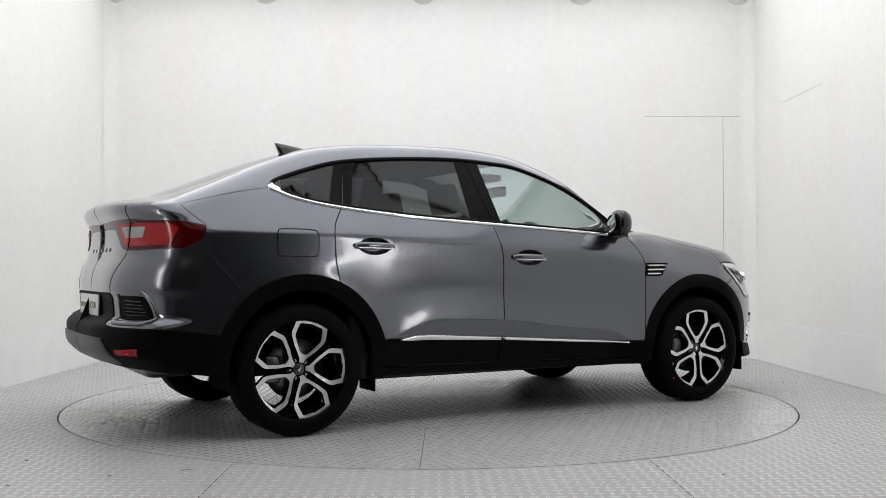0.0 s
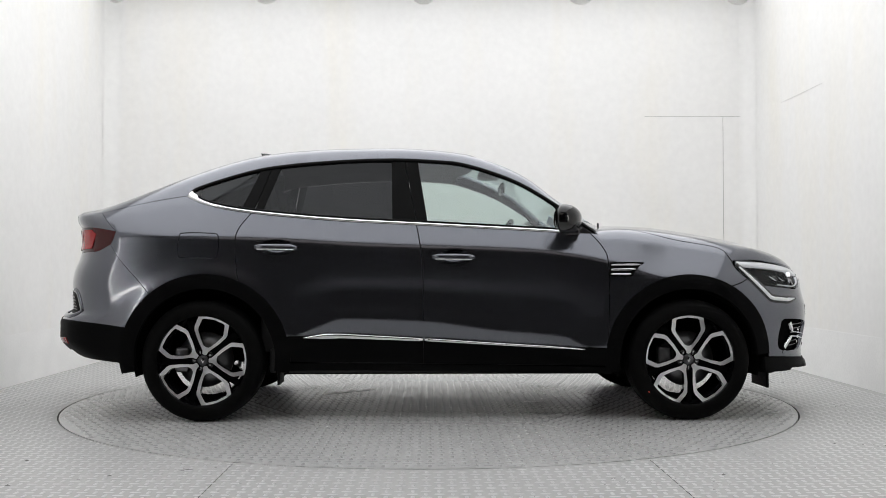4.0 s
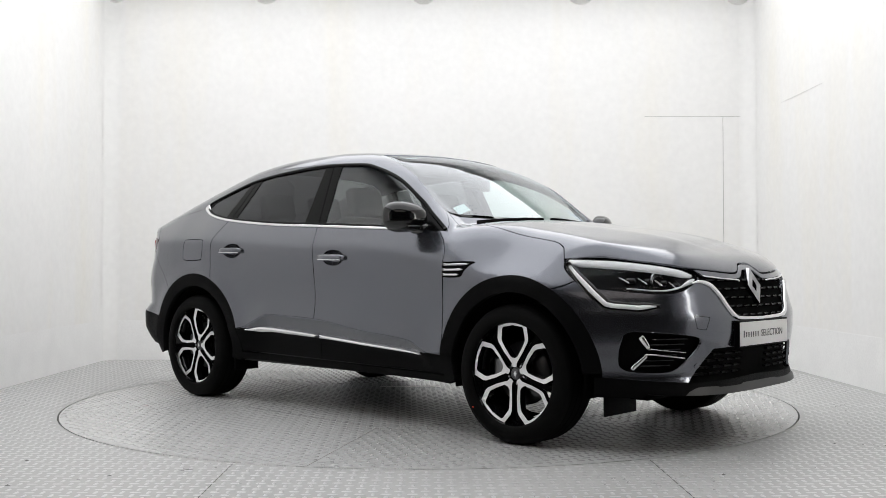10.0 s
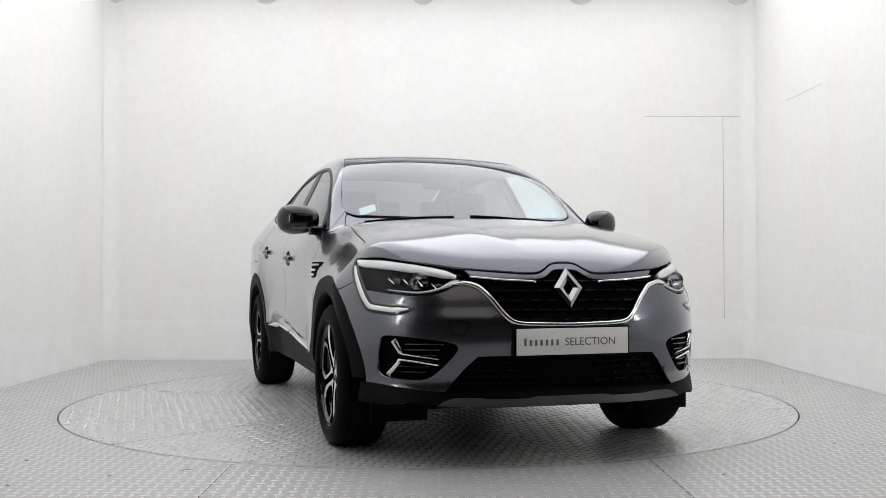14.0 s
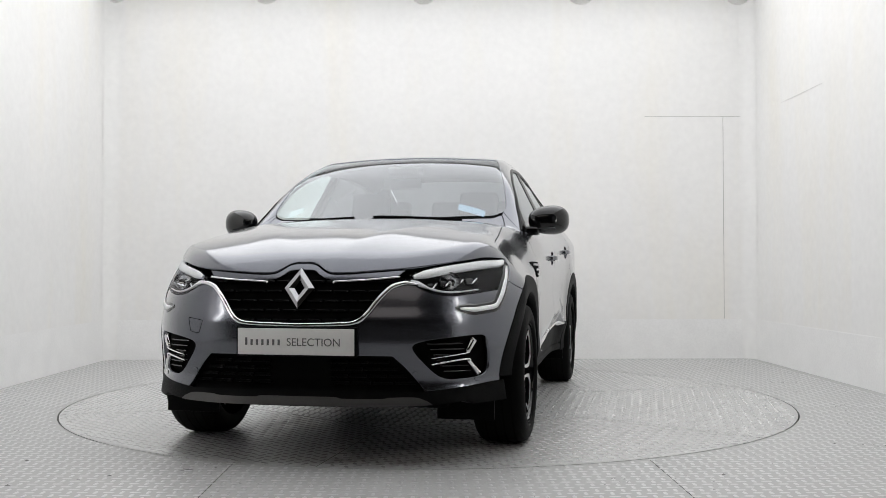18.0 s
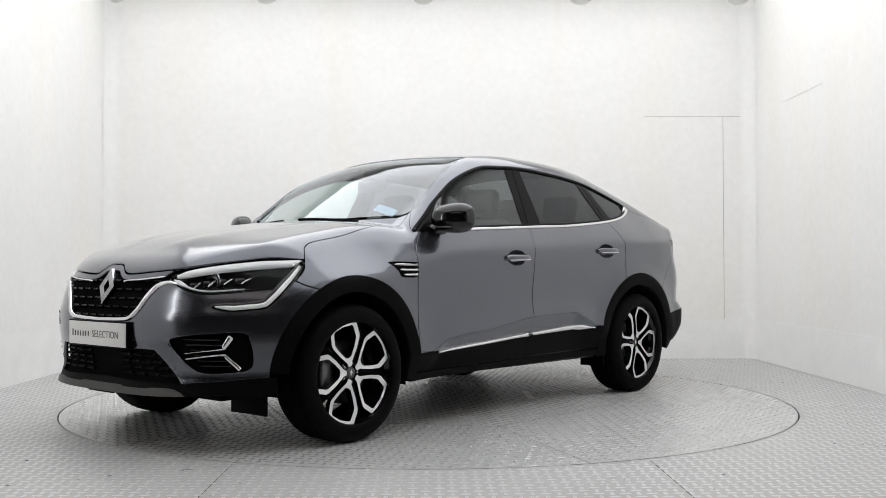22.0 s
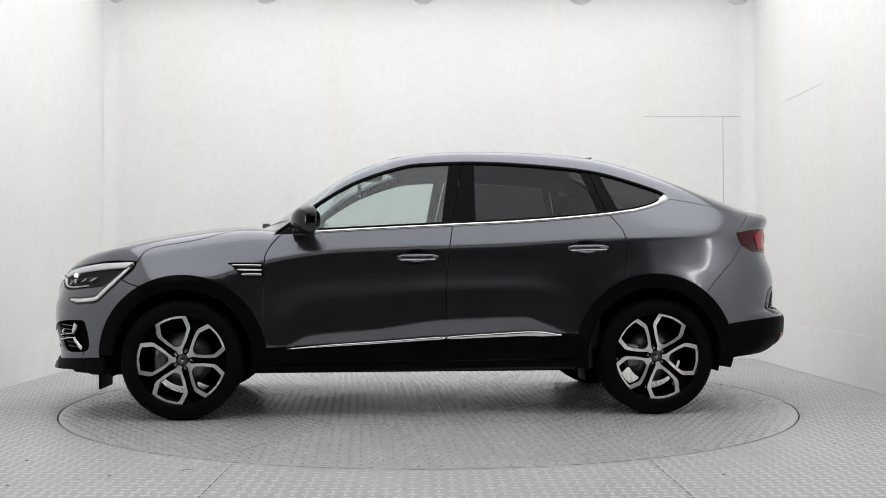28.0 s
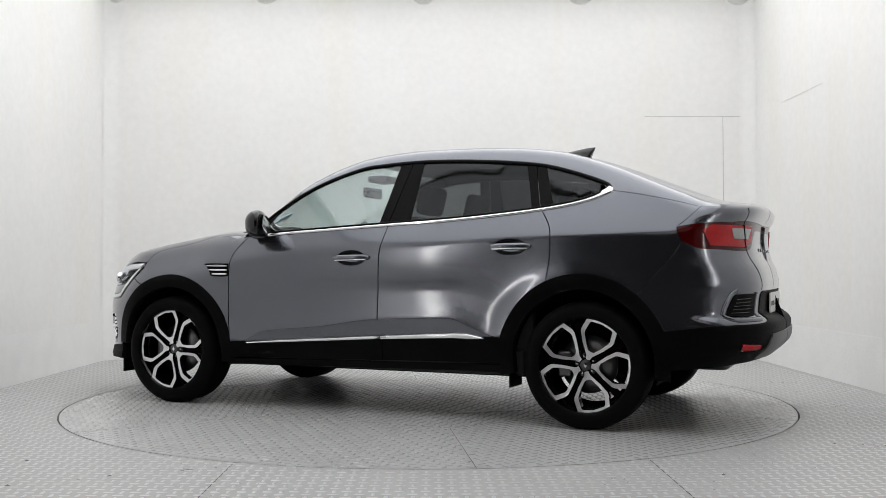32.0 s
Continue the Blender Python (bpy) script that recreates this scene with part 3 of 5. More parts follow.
def turntable():
    ob = new("turntable")
    bm = bmesh.new()
    n = 128
    top = [bm.verts.new((TABLE_R * math.cos(2 * math.pi * i / n), TABLE_R * math.sin(2 * math.pi * i / n), 0)) for i in range(n)]
    low = [bm.verts.new((v.co.x, v.co.y, -0.05)) for v in top]
    bm.faces.new(top)
    for i in range(n):
        bm.faces.new((low[i], low[(i + 1) % n], top[(i + 1) % n], top[i]))
    part("deck", bm, DECKM, ob)
    # a six-sided middle plate and six outer plates, each with its own run of the pattern
    hexr = lambda x, y: np.max([x * math.cos(math.radians(30 + 60 * k)) + y * math.sin(math.radians(30 + 60 * k)) for k in range(6)], 0)
    treads("tread_pattern", lambda x, y: hexr(x, y) < 1.03, -1.3, 1.3, -1.3, 1.3, 0.050, ob, DECKTREAD)
    for k in range(6):
        mid = 30 + 60 * k
        def sector(x, y, mid=mid):
            off = np.abs((np.degrees(np.arctan2(y, x)) - mid + 180) % 360 - 180)
            r = np.hypot(x, y)
            return (hexr(x, y) > 1.045) & (r < TABLE_R - 0.025) & (r * np.sin(np.radians(30 - np.minimum(off, 30))) > 0.015) & (off < 30)
        treads("tread_pattern", sector, -2.28, 2.28, -2.28, 2.28, 0.050, ob, DECKTREAD, mid)
        for a, b in (((1.2, 60 * k), (1.2, 60 * k + 60)), ((1.2, 60 * k), (TABLE_R - 0.005, 60 * k))):
            p, q = (Vector((r * math.cos(math.radians(w)), r * math.sin(math.radians(w)), 0)) for r, w in (a, b))
            bm = box_bm(0, (q - p).length, -0.0018, 0.0018, -0.001, 0.0006)
            bm.transform(Matrix.Translation(p) @ Matrix.Rotation(math.atan2(q.y - p.y, q.x - p.x), 4, "Z"))
            part("plate_joint", bm, JOINT, ob)
    # strips of white tape left on the plates
    for x0, y0, x1, y1, wide in ((-0.72, 0.235, -0.40, 0.525, 0.045), (-1.01, -0.80, -0.97, -0.71, 0.03), (-1.03, -0.745, -0.95, -0.77, 0.025), (-0.79, -0.60, -0.85, -0.36, 0.02), (0.60, -0.15, 0.73, -0.135, 0.03)):
        a, q = Vector((x0, y0, 0)), Vector((x1, y1, 0))
        bm = box_bm(0, (q - a).length, -wide / 2, wide / 2, 0.0031, 0.0040)
        bm.transform(Matrix.Translation(a) @ Matrix.Rotation(math.atan2(y1 - y0, x1 - x0), 4, "Z"))
        part("tape_strip", bm, PLATE, ob, "worn white tape")
    tagged(ob, "round motor turntable of grey metal tread plate flush with the floor", "turntable")
    return ob


# ---------------------------------------------------------------- the car
WHEEL_F, WHEEL_R, WHEEL_Z = 1.36, -1.36, 0.338


def arc(cx, cz, r, a0, a1, n=24):
    a = np.radians(np.linspace(a0, a1, n))
    return np.stack([cx + r * np.cos(a), cz + r * np.sin(a)], 1)


def S(pts, n=10):
    return Side.out(hermite(pts, n))


def L(pts, n=8):
    return Side.out(straight(pts, n))


def loop(*pieces):
    return np.concatenate(pieces)


def car():
    ob = new("car")
    both = ((False, "left"), (True, "right"))
    # feature lines of the left side, all on the skin
    belt = S([(0.86, 1.045), (0.49, 1.068), (-0.17, 1.103), (-0.63, 1.128), (-1.10, 1.172), (-1.34, 1.216), (-1.462, 1.272)])
    dlo = S([(0.86, 1.045), (0.72, 1.145), (0.62, 1.22), (0.39, 1.357), (0.12, 1.452), (-0.06, 1.475), (-0.35, 1.485), (-0.70, 1.470), (-1.02, 1.437), (-1.22, 1.388), (-1.43, 1.312), (-1.462, 1.272)])
    cut = lambda c, a, b: c[(c[:, 0] <= max(a, b) + 1e-9) & (c[:, 0] >= min(a, b) - 1e-9)]
    doorF = S([(0.815, 1.05), (0.88, 0.97), (0.906, 0.88), (0.909, 0.58), (0.8955, 0.402)])
    doorB = S([(-0.17, 1.103), (-0.148, 0.98), (-0.137, 0.88), (-0.128, 0.66), (-0.13, float(CREASE(-0.13)))])
    ridge = lambda xs: Side.out(np.stack([xs, CREASE(xs)], 1))
    creaseF = ridge(np.linspace(-0.13, 0.795, 48))
    creaseR = ridge(np.linspace(-0.84, -0.13, 40))
    seamB = L([(-0.13, float(CREASE(-0.13))), (-0.13, 0.446)], 6)
    doorR = S([(-1.10, 1.172), (-1.165, 1.07), (-1.178, 0.97), (-1.168, 0.85), (-1.155, 0.7775)])
    lowF = L([(0.8955, 0.402), (-0.13, 0.446)], 24)
    lowR = L([(-0.13, 0.446), (-0.893, 0.471)], 20)
    archF = lambda r, a0, a1: Side.out(arc(WHEEL_F, 0.345, r, a0, a1))
    archR = lambda r, a0, a1: Side.out(arc(-1.345, 0.350, r, a0, a1))
    RA = 0.468
    flip = lambda c: c[::-1]
    # --- doors
    for m, _ in both:
        d = new("front_door")
        d.parent = ob
        f = patch(loop(cut(belt, 0.815, -0.17), doorB[1:], creaseF[1:], L([(0.795, float(CREASE(0.795))), (0.8955, 0.402)], 4)[1:], flip(doorF)[1:]), Side, 0.022, hole=cup_loop(0.035, 0.916))
        panel("door_skin", f, PAINT, d, flip=m)
        f = patch(loop(cut(belt, -0.17, -1.10), doorR[1:], archR(RA, 66, 15)[1:], L([(-0.893, 0.471), (-0.84, float(CREASE(-0.84)))], 3)[1:], creaseR[1:], flip(doorB)[1:]), Side, 0.022, hole=cup_loop(-0.955, 0.970))
        d2 = new("rear_door")
        d2.parent = ob
        panel("door_skin", f, PAINT, d2, flip=m)
        # the facet that turns under above the chrome strip
        panel("lower_facet", patch(loop(creaseF, L([(0.795, float(CREASE(0.795))), (-0.13, 0.446)], 22)[1:], flip(seamB)[1:-1]), Side, 0.016), PAINT, d, flip=m, gap=0.0, depth=0.006)
        panel("lower_facet", patch(loop(creaseR, seamB[1:], L([(-0.13, 0.446), (-0.84, float(CREASE(-0.84)))], 18)[1:-1]), Side, 0.016), PAINT, d2, flip=m, gap=0.0, depth=0.006)
        for dd, xh, zh in ((d, 0.035, 0.916), (d2, -0.955, 0.970)):
            handle(dd, xh, zh, m)
        # chrome strips low on the doors
        sf = L([(0.775, 0.403), (-0.122, 0.452)], 20)
        sr = L([(-0.132, 0.452), (-0.60, 0.474), (-0.80, 0.470)], 10)
        sweep("sill_strip", sf, CHROME, d, 0.022, 0.016, "polished chrome strip", ((0, 0.15), (0.25, 0.7), (1, 1)), m)
        sweep("sill_strip", sr, CHROME, d2, 0.030, 0.016, "polished chrome strip", ((0, 0.75), (0.72, 1.25), (1, 0.1)), m)
        # black lower door cladding
        lf = L([(0.90, 0.30), (-0.13, 0.315)], 20)
        panel("lower_cladding", patch(loop(lowF, L([(-0.13, 0.446), (-0.13, 0.315)], 4)[1:], flip(lf)[1:], L([(0.90, 0.30), (0.8955, 0.402)], 4)[1:]), Side), CLAD, d, flip=m)
        lr = L([(-0.13, 0.315), (-0.87, 0.325)], 16)
        panel("lower_cladding", patch(loop(lowR, L([(-0.893, 0.471), (-0.87, 0.325)], 4)[1:], flip(lr)[1:], L([(-0.13, 0.315), (-0.13, 0.446)], 4)[1:]), Side), CLAD, d2, flip=m)
        # sill below the doors
        sl = L([(0.93, 0.255), (-0.90, 0.275)], 30)
        st = L([(0.93, 0.297), (-0.13, 0.312), (-0.90, 0.322)], 15)
        panel("sill", patch(loop(st, flip(sl)), Side), CLAD, ob, flip=m, depth=0.10)
    # --- front fenders
    shut = Top.out(hermite([(0.760, 0.668), (0.785, 0.680), (0.83, 0.692), (0.95, 0.708), (1.2, 0.727), (1.44, 0.742), (1.54, 0.752), (1.59, 0.772)]))
    hoodrear = Top.out(hermite([(0.760, 0.668), (0.87, 0.45), (0.935, 0.27), (0.98, 0.07), (0.985, 0.0)]))
    cowl = Top.out(hermite([(0.735, 0.675), (0.845, 0.45), (0.91, 0.27), (0.955, 0.07), (0.96, 0.0)]))
    root = Top.out(hermite([(0.735, 0.675), (0.79, 0.715), (0.835, 0.755)]))
    lamp_tip = Side.out([(1.62, 0.892)])
    split = S([(1.70, 0.79), (1.655, 0.768), (1.594, 0.7503)], 6)
    lampside = S([(1.62, 0.892), (1.64, 0.845), (1.70, 0.79)], 6)
    fen = loop(shut[:], lamp_tip, lampside[1:], split[1:], archF(RA, 60, 173)[1:], flip(doorF), belt[:1], flip(root))
    for m, _ in both:
        fd = panel("fender", patch(fen, Oblique), PAINT, ob, flip=m)
        badge(fd, m)
    # --- bonnet
    lip = Front.out(hermite([(0.77, 0.898), (0.735, 0.896), (0.69, 0.886), (0.60, 0.870), (0.51, 0.855), (0.41, 0.844), (0.30, 0.836), (0.20, 0.829), (0.130, 0.831), (0.092, 0.848), (0.062, 0.867), (0.03, 0.875), (0.0, 0.875)], 8))
    half = loop(flip(hoodrear), shut[1:], lamp_tip, lip)
    hood = patch(loop(half, mirror(flip(half))), Top, 0.02)
    panel("bonnet", hood, PAINT, ob)
    # cowl strip between bonnet and windscreen
    panel("cowl", patch(loop(flip(hoodrear), cowl, mirror(flip(cowl)), mirror(hoodrear)), Top), CLAD, ob, lift=-0.012)
    # --- roof, pillars, tail
    wtop = Top.out(hermite([(0.115, 0.547), (0.17, 0.40), (0.205, 0.20), (0.215, 0.0)]))
    wside = Top.out(hermite([(0.735, 0.675), (0.695, 0.684), (0.60, 0.668), (0.40, 0.618), (0.115, 0.547)]))
    btop = Top.out(hermite([(-1.12, 0.50), (-1.10, 0.25), (-1.095, 0.0)]))
    bside = Top.out(hermite([(-1.12, 0.50), (-1.4, 0.515), (-1.7, 0.52), (-1.93, 0.50)]))
    bbot = Top.out(hermite([(-1.93, 0.50), (-1.985, 0.3), (-2.0, 0.0)]))
    sail = S([(-1.462, 1.272), (-1.62, 1.245), (-1.80, 1.205), (-1.95, 1.165)])
    decke = Top.out(straight([sail[-1, :2], (-1.93, 0.50)], 6))
    iA = np.argmin(abs(dlo[:, 0] - 0.10))
    iC = np.argmin(abs(dlo[:, 0] + 1.12))
    acrossA = Top.out(straight([(0.115, 0.547), dlo[iA, :2]], 4))
    acrossA[-1] = dlo[iA]
    acrossC = Top.out(straight([(-1.12, 0.50), dlo[iC, :2]], 6))
    acrossC[-1] = dlo[iC]
    pil = patch(loop(dlo[:iA + 1], flip(acrossA)[1:], flip(wside)[1:], root[1:]), Oblique, 0.02)
    rf = loop(flip(wtop), acrossA[1:], dlo[iA + 1:iC + 1], flip(acrossC)[1:], btop[1:])
    roof = patch(loop(rf, mirror(flip(rf))), Top, 0.035)
    cp = patch(loop(dlo[iC:], sail[1:], decke[1:], flip(bside)[1:], acrossC[1:]), Top, 0.025)
    mir = lambda g: (mirror(g[0]), g[1])
    panel("roof", join(roof, pil, mir(pil), cp, mir(cp)), PAINT, ob, gap=0.001)
    # side panels behind the rear doors
    tail_front = S([(-1.95, 1.165), (-1.90, 1.11), (-1.845, 1.060)], 5)
    lamp_edge = S([(-1.845, 1.060), (-1.855, 1.02), (-1.872, 0.985)], 4)
    bsplit = S([(-1.872, 0.985), (-1.82, 0.905), (-1.74, 0.815), (-1.6458, 0.7085)], 6)
    fuel = S([(-1.494, 0.98), (-1.485, 1.035), (-1.47, 1.048), (-1.38, 1.05), (-1.29, 1.045), (-1.272, 1.03), (-1.268, 0.98), (-1.275, 0.925), (-1.29, 0.912), (-1.38, 0.909), (-1.47, 0.912), (-1.49, 0.925), (-1.494, 0.98)], 5)[:-1]
    rim = loop(cut(belt, -1.10, -1.462), sail[1:], tail_front[1:], lamp_edge[1:], bsplit[1:], archR(RA, 130, 66)[1:], flip(doorR)[1:-1])
    for m, _ in both:
        qp = panel("rear_quarter_panel", patch(rim, Side, 0.019, fuel if m else None), PAINT, ob, flip=m)
        if m:
            panel("fuel_flap", patch(fuel, Side, 0.02), PAINT, qp, depth=0.012, flip=True)
            panel("flap_well", patch(fuel, Side, 0.04), DARK, qp, lift=-0.016, gap=-0.012, depth=0.002, flip=True)
    # decklid top with ducktail
    lipr = Rear.out(hermite([(0.66, 1.165), (0.60, 1.19), (0.4, 1.198), (0.0, 1.20)]))
    dk = loop(flip(bbot), flip(decke)[1:], lipr)
    panel("boot_lid_top", patch(loop(dk, mirror(flip(dk))), Top, 0.03), PAINT, ob, gap=0.001)
    # --- glass
    ws = loop(flip(wtop), flip(wside)[1:], cowl[1:])
    panel("headliner", (roof[0], roof[1]), HEADLINER, ob, lift=-0.035, gap=0.01, depth=0.004)
    panel("windscreen", patch(loop(ws, mirror(flip(ws))), Top), WIND, ob, lift=-0.004, depth=0.004)
    bl = loop(flip(btop), bside[1:], bbot[1:])
    panel("rear_window", patch(loop(bl, mirror(flip(bl))), Top), PRIVACY, ob, lift=-0.003, depth=0.004)
    for m, _ in both:
        side_glass(ob, belt, dlo, cut, m)
    nose(ob, shut, lip, lamp_tip, lampside, split, archF, RA, cut)
    tail(ob, sail, decke, lipr, tail_front, bsplit, archR, RA)
    # --- wheel arch lips
    for m, _ in both:
        for c, z, a0, a1 in ((WHEEL_F, 0.345, 3, 190), (-1.345, 0.350, -10, 190)):
            outer = Side.out(arc(c, z, RA, a0, a1, 48))
            inner = Side.out(arc(c, z, 0.392, a1, a0, 48))
            panel("arch_trim", patch(loop(outer, inner), Side, 0.03), CLAD, ob, lift=0.003, gap=-0.002, depth=0.05, flip=m)
    inside(ob)
    for x in (WHEEL_F, WHEEL_R):
        for s in (1, -1):
            wheel(ob, x, s)
    tagged(ob, "grey metallic coupe SUV with black cladding standing on the turntable", "car")
    return ob


def cup_loop(x, z):
    a = np.linspace(0, 2 * math.pi, 33)[:-1]
    return Side.out(np.stack([x + 0.008 + 0.092 * np.cos(a), z - 0.003 + 0.043 * np.sin(a)], 1))


def handle(door, x, z, m):
    s = -1 if m else 1
    p = Side.out(straight([(x - 0.115, z), (x + 0.12, z - 0.004)], 16))
    # recess cup pressed into the door
    rimc = cup_loop(x, z)
    n = normal_at(rimc)
    mid = rimc.mean(0)
    v, f = [], []
    for k, dep in ((1.0, 0.0), (0.94, 0.010), (0.80, 0.028), (0.5, 0.038), (0.2, 0.040)):
        v += list(mid + (rimc - mid) * k - n * dep)
    c = len(rimc)
    for r in range(4):
        f += [(r * c + i, r * c + (i + 1) % c, (r + 1) * c + (i + 1) % c, (r + 1) * c + i) for i in range(c)]
    f.append(tuple(range(4 * c, 5 * c)))
    if m:
        v = mirror(v)
    mesh_part("handle_recess", v, f, PAINT, door)
    q = p.copy()
    t = np.linspace(-1, 1, len(p))
    n = normal_at(p)
    q += n * (0.026 * (1 - np.abs(t) ** 3.5))[:, None]
    if m:
        q, n = mirror(q), mirror(n)
    sweep("door_handle", q, PAINT, door, 0.034, 0.014, "grey painted pull handle with chrome edge", ((0, 0.5), (0.12, 1), (0.88, 1.05), (1, 0.6)), n=n, sink=0.010)
    q2 = q + (0, 0, -0.013) + n * 0.010
    sweep("handle_strip", q2[1:-1], CHROME, door, 0.006, 0.005, "chrome strip", n=n[1:-1])


def badge(fender, m):
    """Gill-shaped chrome and black ornament behind the front wheel."""
    back = S([(0.915, 0.882), (1.10, 0.882), (1.085, 0.868), (1.05, 0.832), (1.03, 0.807), (0.915, 0.807), (0.915, 0.845), (0.915, 0.882)], 3)
    panel("gill_back", patch(back[:-1], Side, 0.02), DARK, fender, lift=0.004, gap=0, depth=0.008, flip=m)
    for z, x1 in ((0.868, 1.085), (0.843, 1.055), (0.818, 1.03)):
        c = L([(0.919, z), (x1, z)], 8)
        sweep("gill_bar", c, CHROME if z < 0.86 else SATIN, fender, 0.013, 0.009, "chrome bar", ((0, 1), (0.85, 1), (1, 0.4)), m)


def side_glass(ob, belt, dlo, cut, m):
    """Side windows with black pillars and the chrome line under them."""
    zb = lambda x: np.interp(-np.asarray(x), -belt[:, 0], belt[:, 2]) + 0.012
    zt = lambda x: np.interp(-np.asarray(x), -dlo[:, 0], dlo[:, 2]) - 0.012
    def pane_loop(xs_top, xs_bot):
        """Between a front edge and a rear edge, each given at belt and at top."""
        (f_top, r_top), (f_bot, r_bot) = xs_top, xs_bot
        up = np.linspace(f_top, r_top, 24)
        dn = np.linspace(r_bot, f_bot, 24)
        a = np.stack([up, zt(up)], 1)
        b = np.stack([dn, zb(dn)], 1)
        rear = straight([a[-1], b[0]], 8)[1:-1]
        front = straight([b[-1], a[0]], 8)[1:-1]
        return Side.out(np.concatenate([a, rear, b, front]))
    fr = pane_loop((0.60, -0.165), (0.74, -0.105))
    rr = pane_loop((-0.315, -0.96), (-0.305, -1.045))
    qt = pane_loop((-1.075, -1.405), (-1.165, -1.40))
    for name, c, g in (("front_window", fr, GLASS), ("rear_door_window", rr, PRIVACY), ("quarter_window", qt, PRIVACY)):
        panel(name, patch(c, Side, 0.035), g, ob, lift=-0.004, gap=0, depth=0.003, flip=m)
    # mirror foot, middle and rear pillars
    def strip(name, f_top, r_top, f_bot, r_bot, e=0.012):
        up, dn = np.linspace(f_top, r_top, 6), np.linspace(r_bot, f_bot, 6)
        a = np.stack([up, zt(up) + e], 1)
        b = np.stack([dn, zb(dn) - e], 1)
        c = Side.out(np.concatenate([a, straight([a[-1], b[0]], 8)[1:-1], b, straight([b[-1], a[0]], 8)[1:-1]]))
        panel(name, patch(c, Side, 0.03), PILLAR, ob, lift=-0.001, gap=0.0005, depth=0.012, flip=m)
    strip("mirror_triangle", 0.855, 0.60, 0.855, 0.74, 0.011)
    strip("door_pillar", -0.165, -0.240, -0.105, -0.163)
    strip("door_pillar", -0.245, -0.315, -0.168, -0.305)
    strip("rear_pillar", -0.96, -1.012, -1.045, -1.088)
    strip("rear_pillar", -1.017, -1.075, -1.095, -1.165)
    # rubber frame along the top, chrome below
    sweep("window_seal", dlo[1:-4], PILLAR, ob, 0.022, 0.006, flip=m)
    sweep("window_seal", belt[4:-4] + (0, 0, 0.014), PILLAR, ob, 0.012, 0.004, flip=m)
    tip = np.concatenate([belt[6:], flip_list(dlo)[1:6]])
    sweep("window_chrome", tip, CHROME, ob, 0.021, 0.009, "bright chrome window line", ((0, 0.8), (0.75, 1), (0.92, 2.3), (1, 0.3)), m)


def flip_list(c):
    return c[::-1]


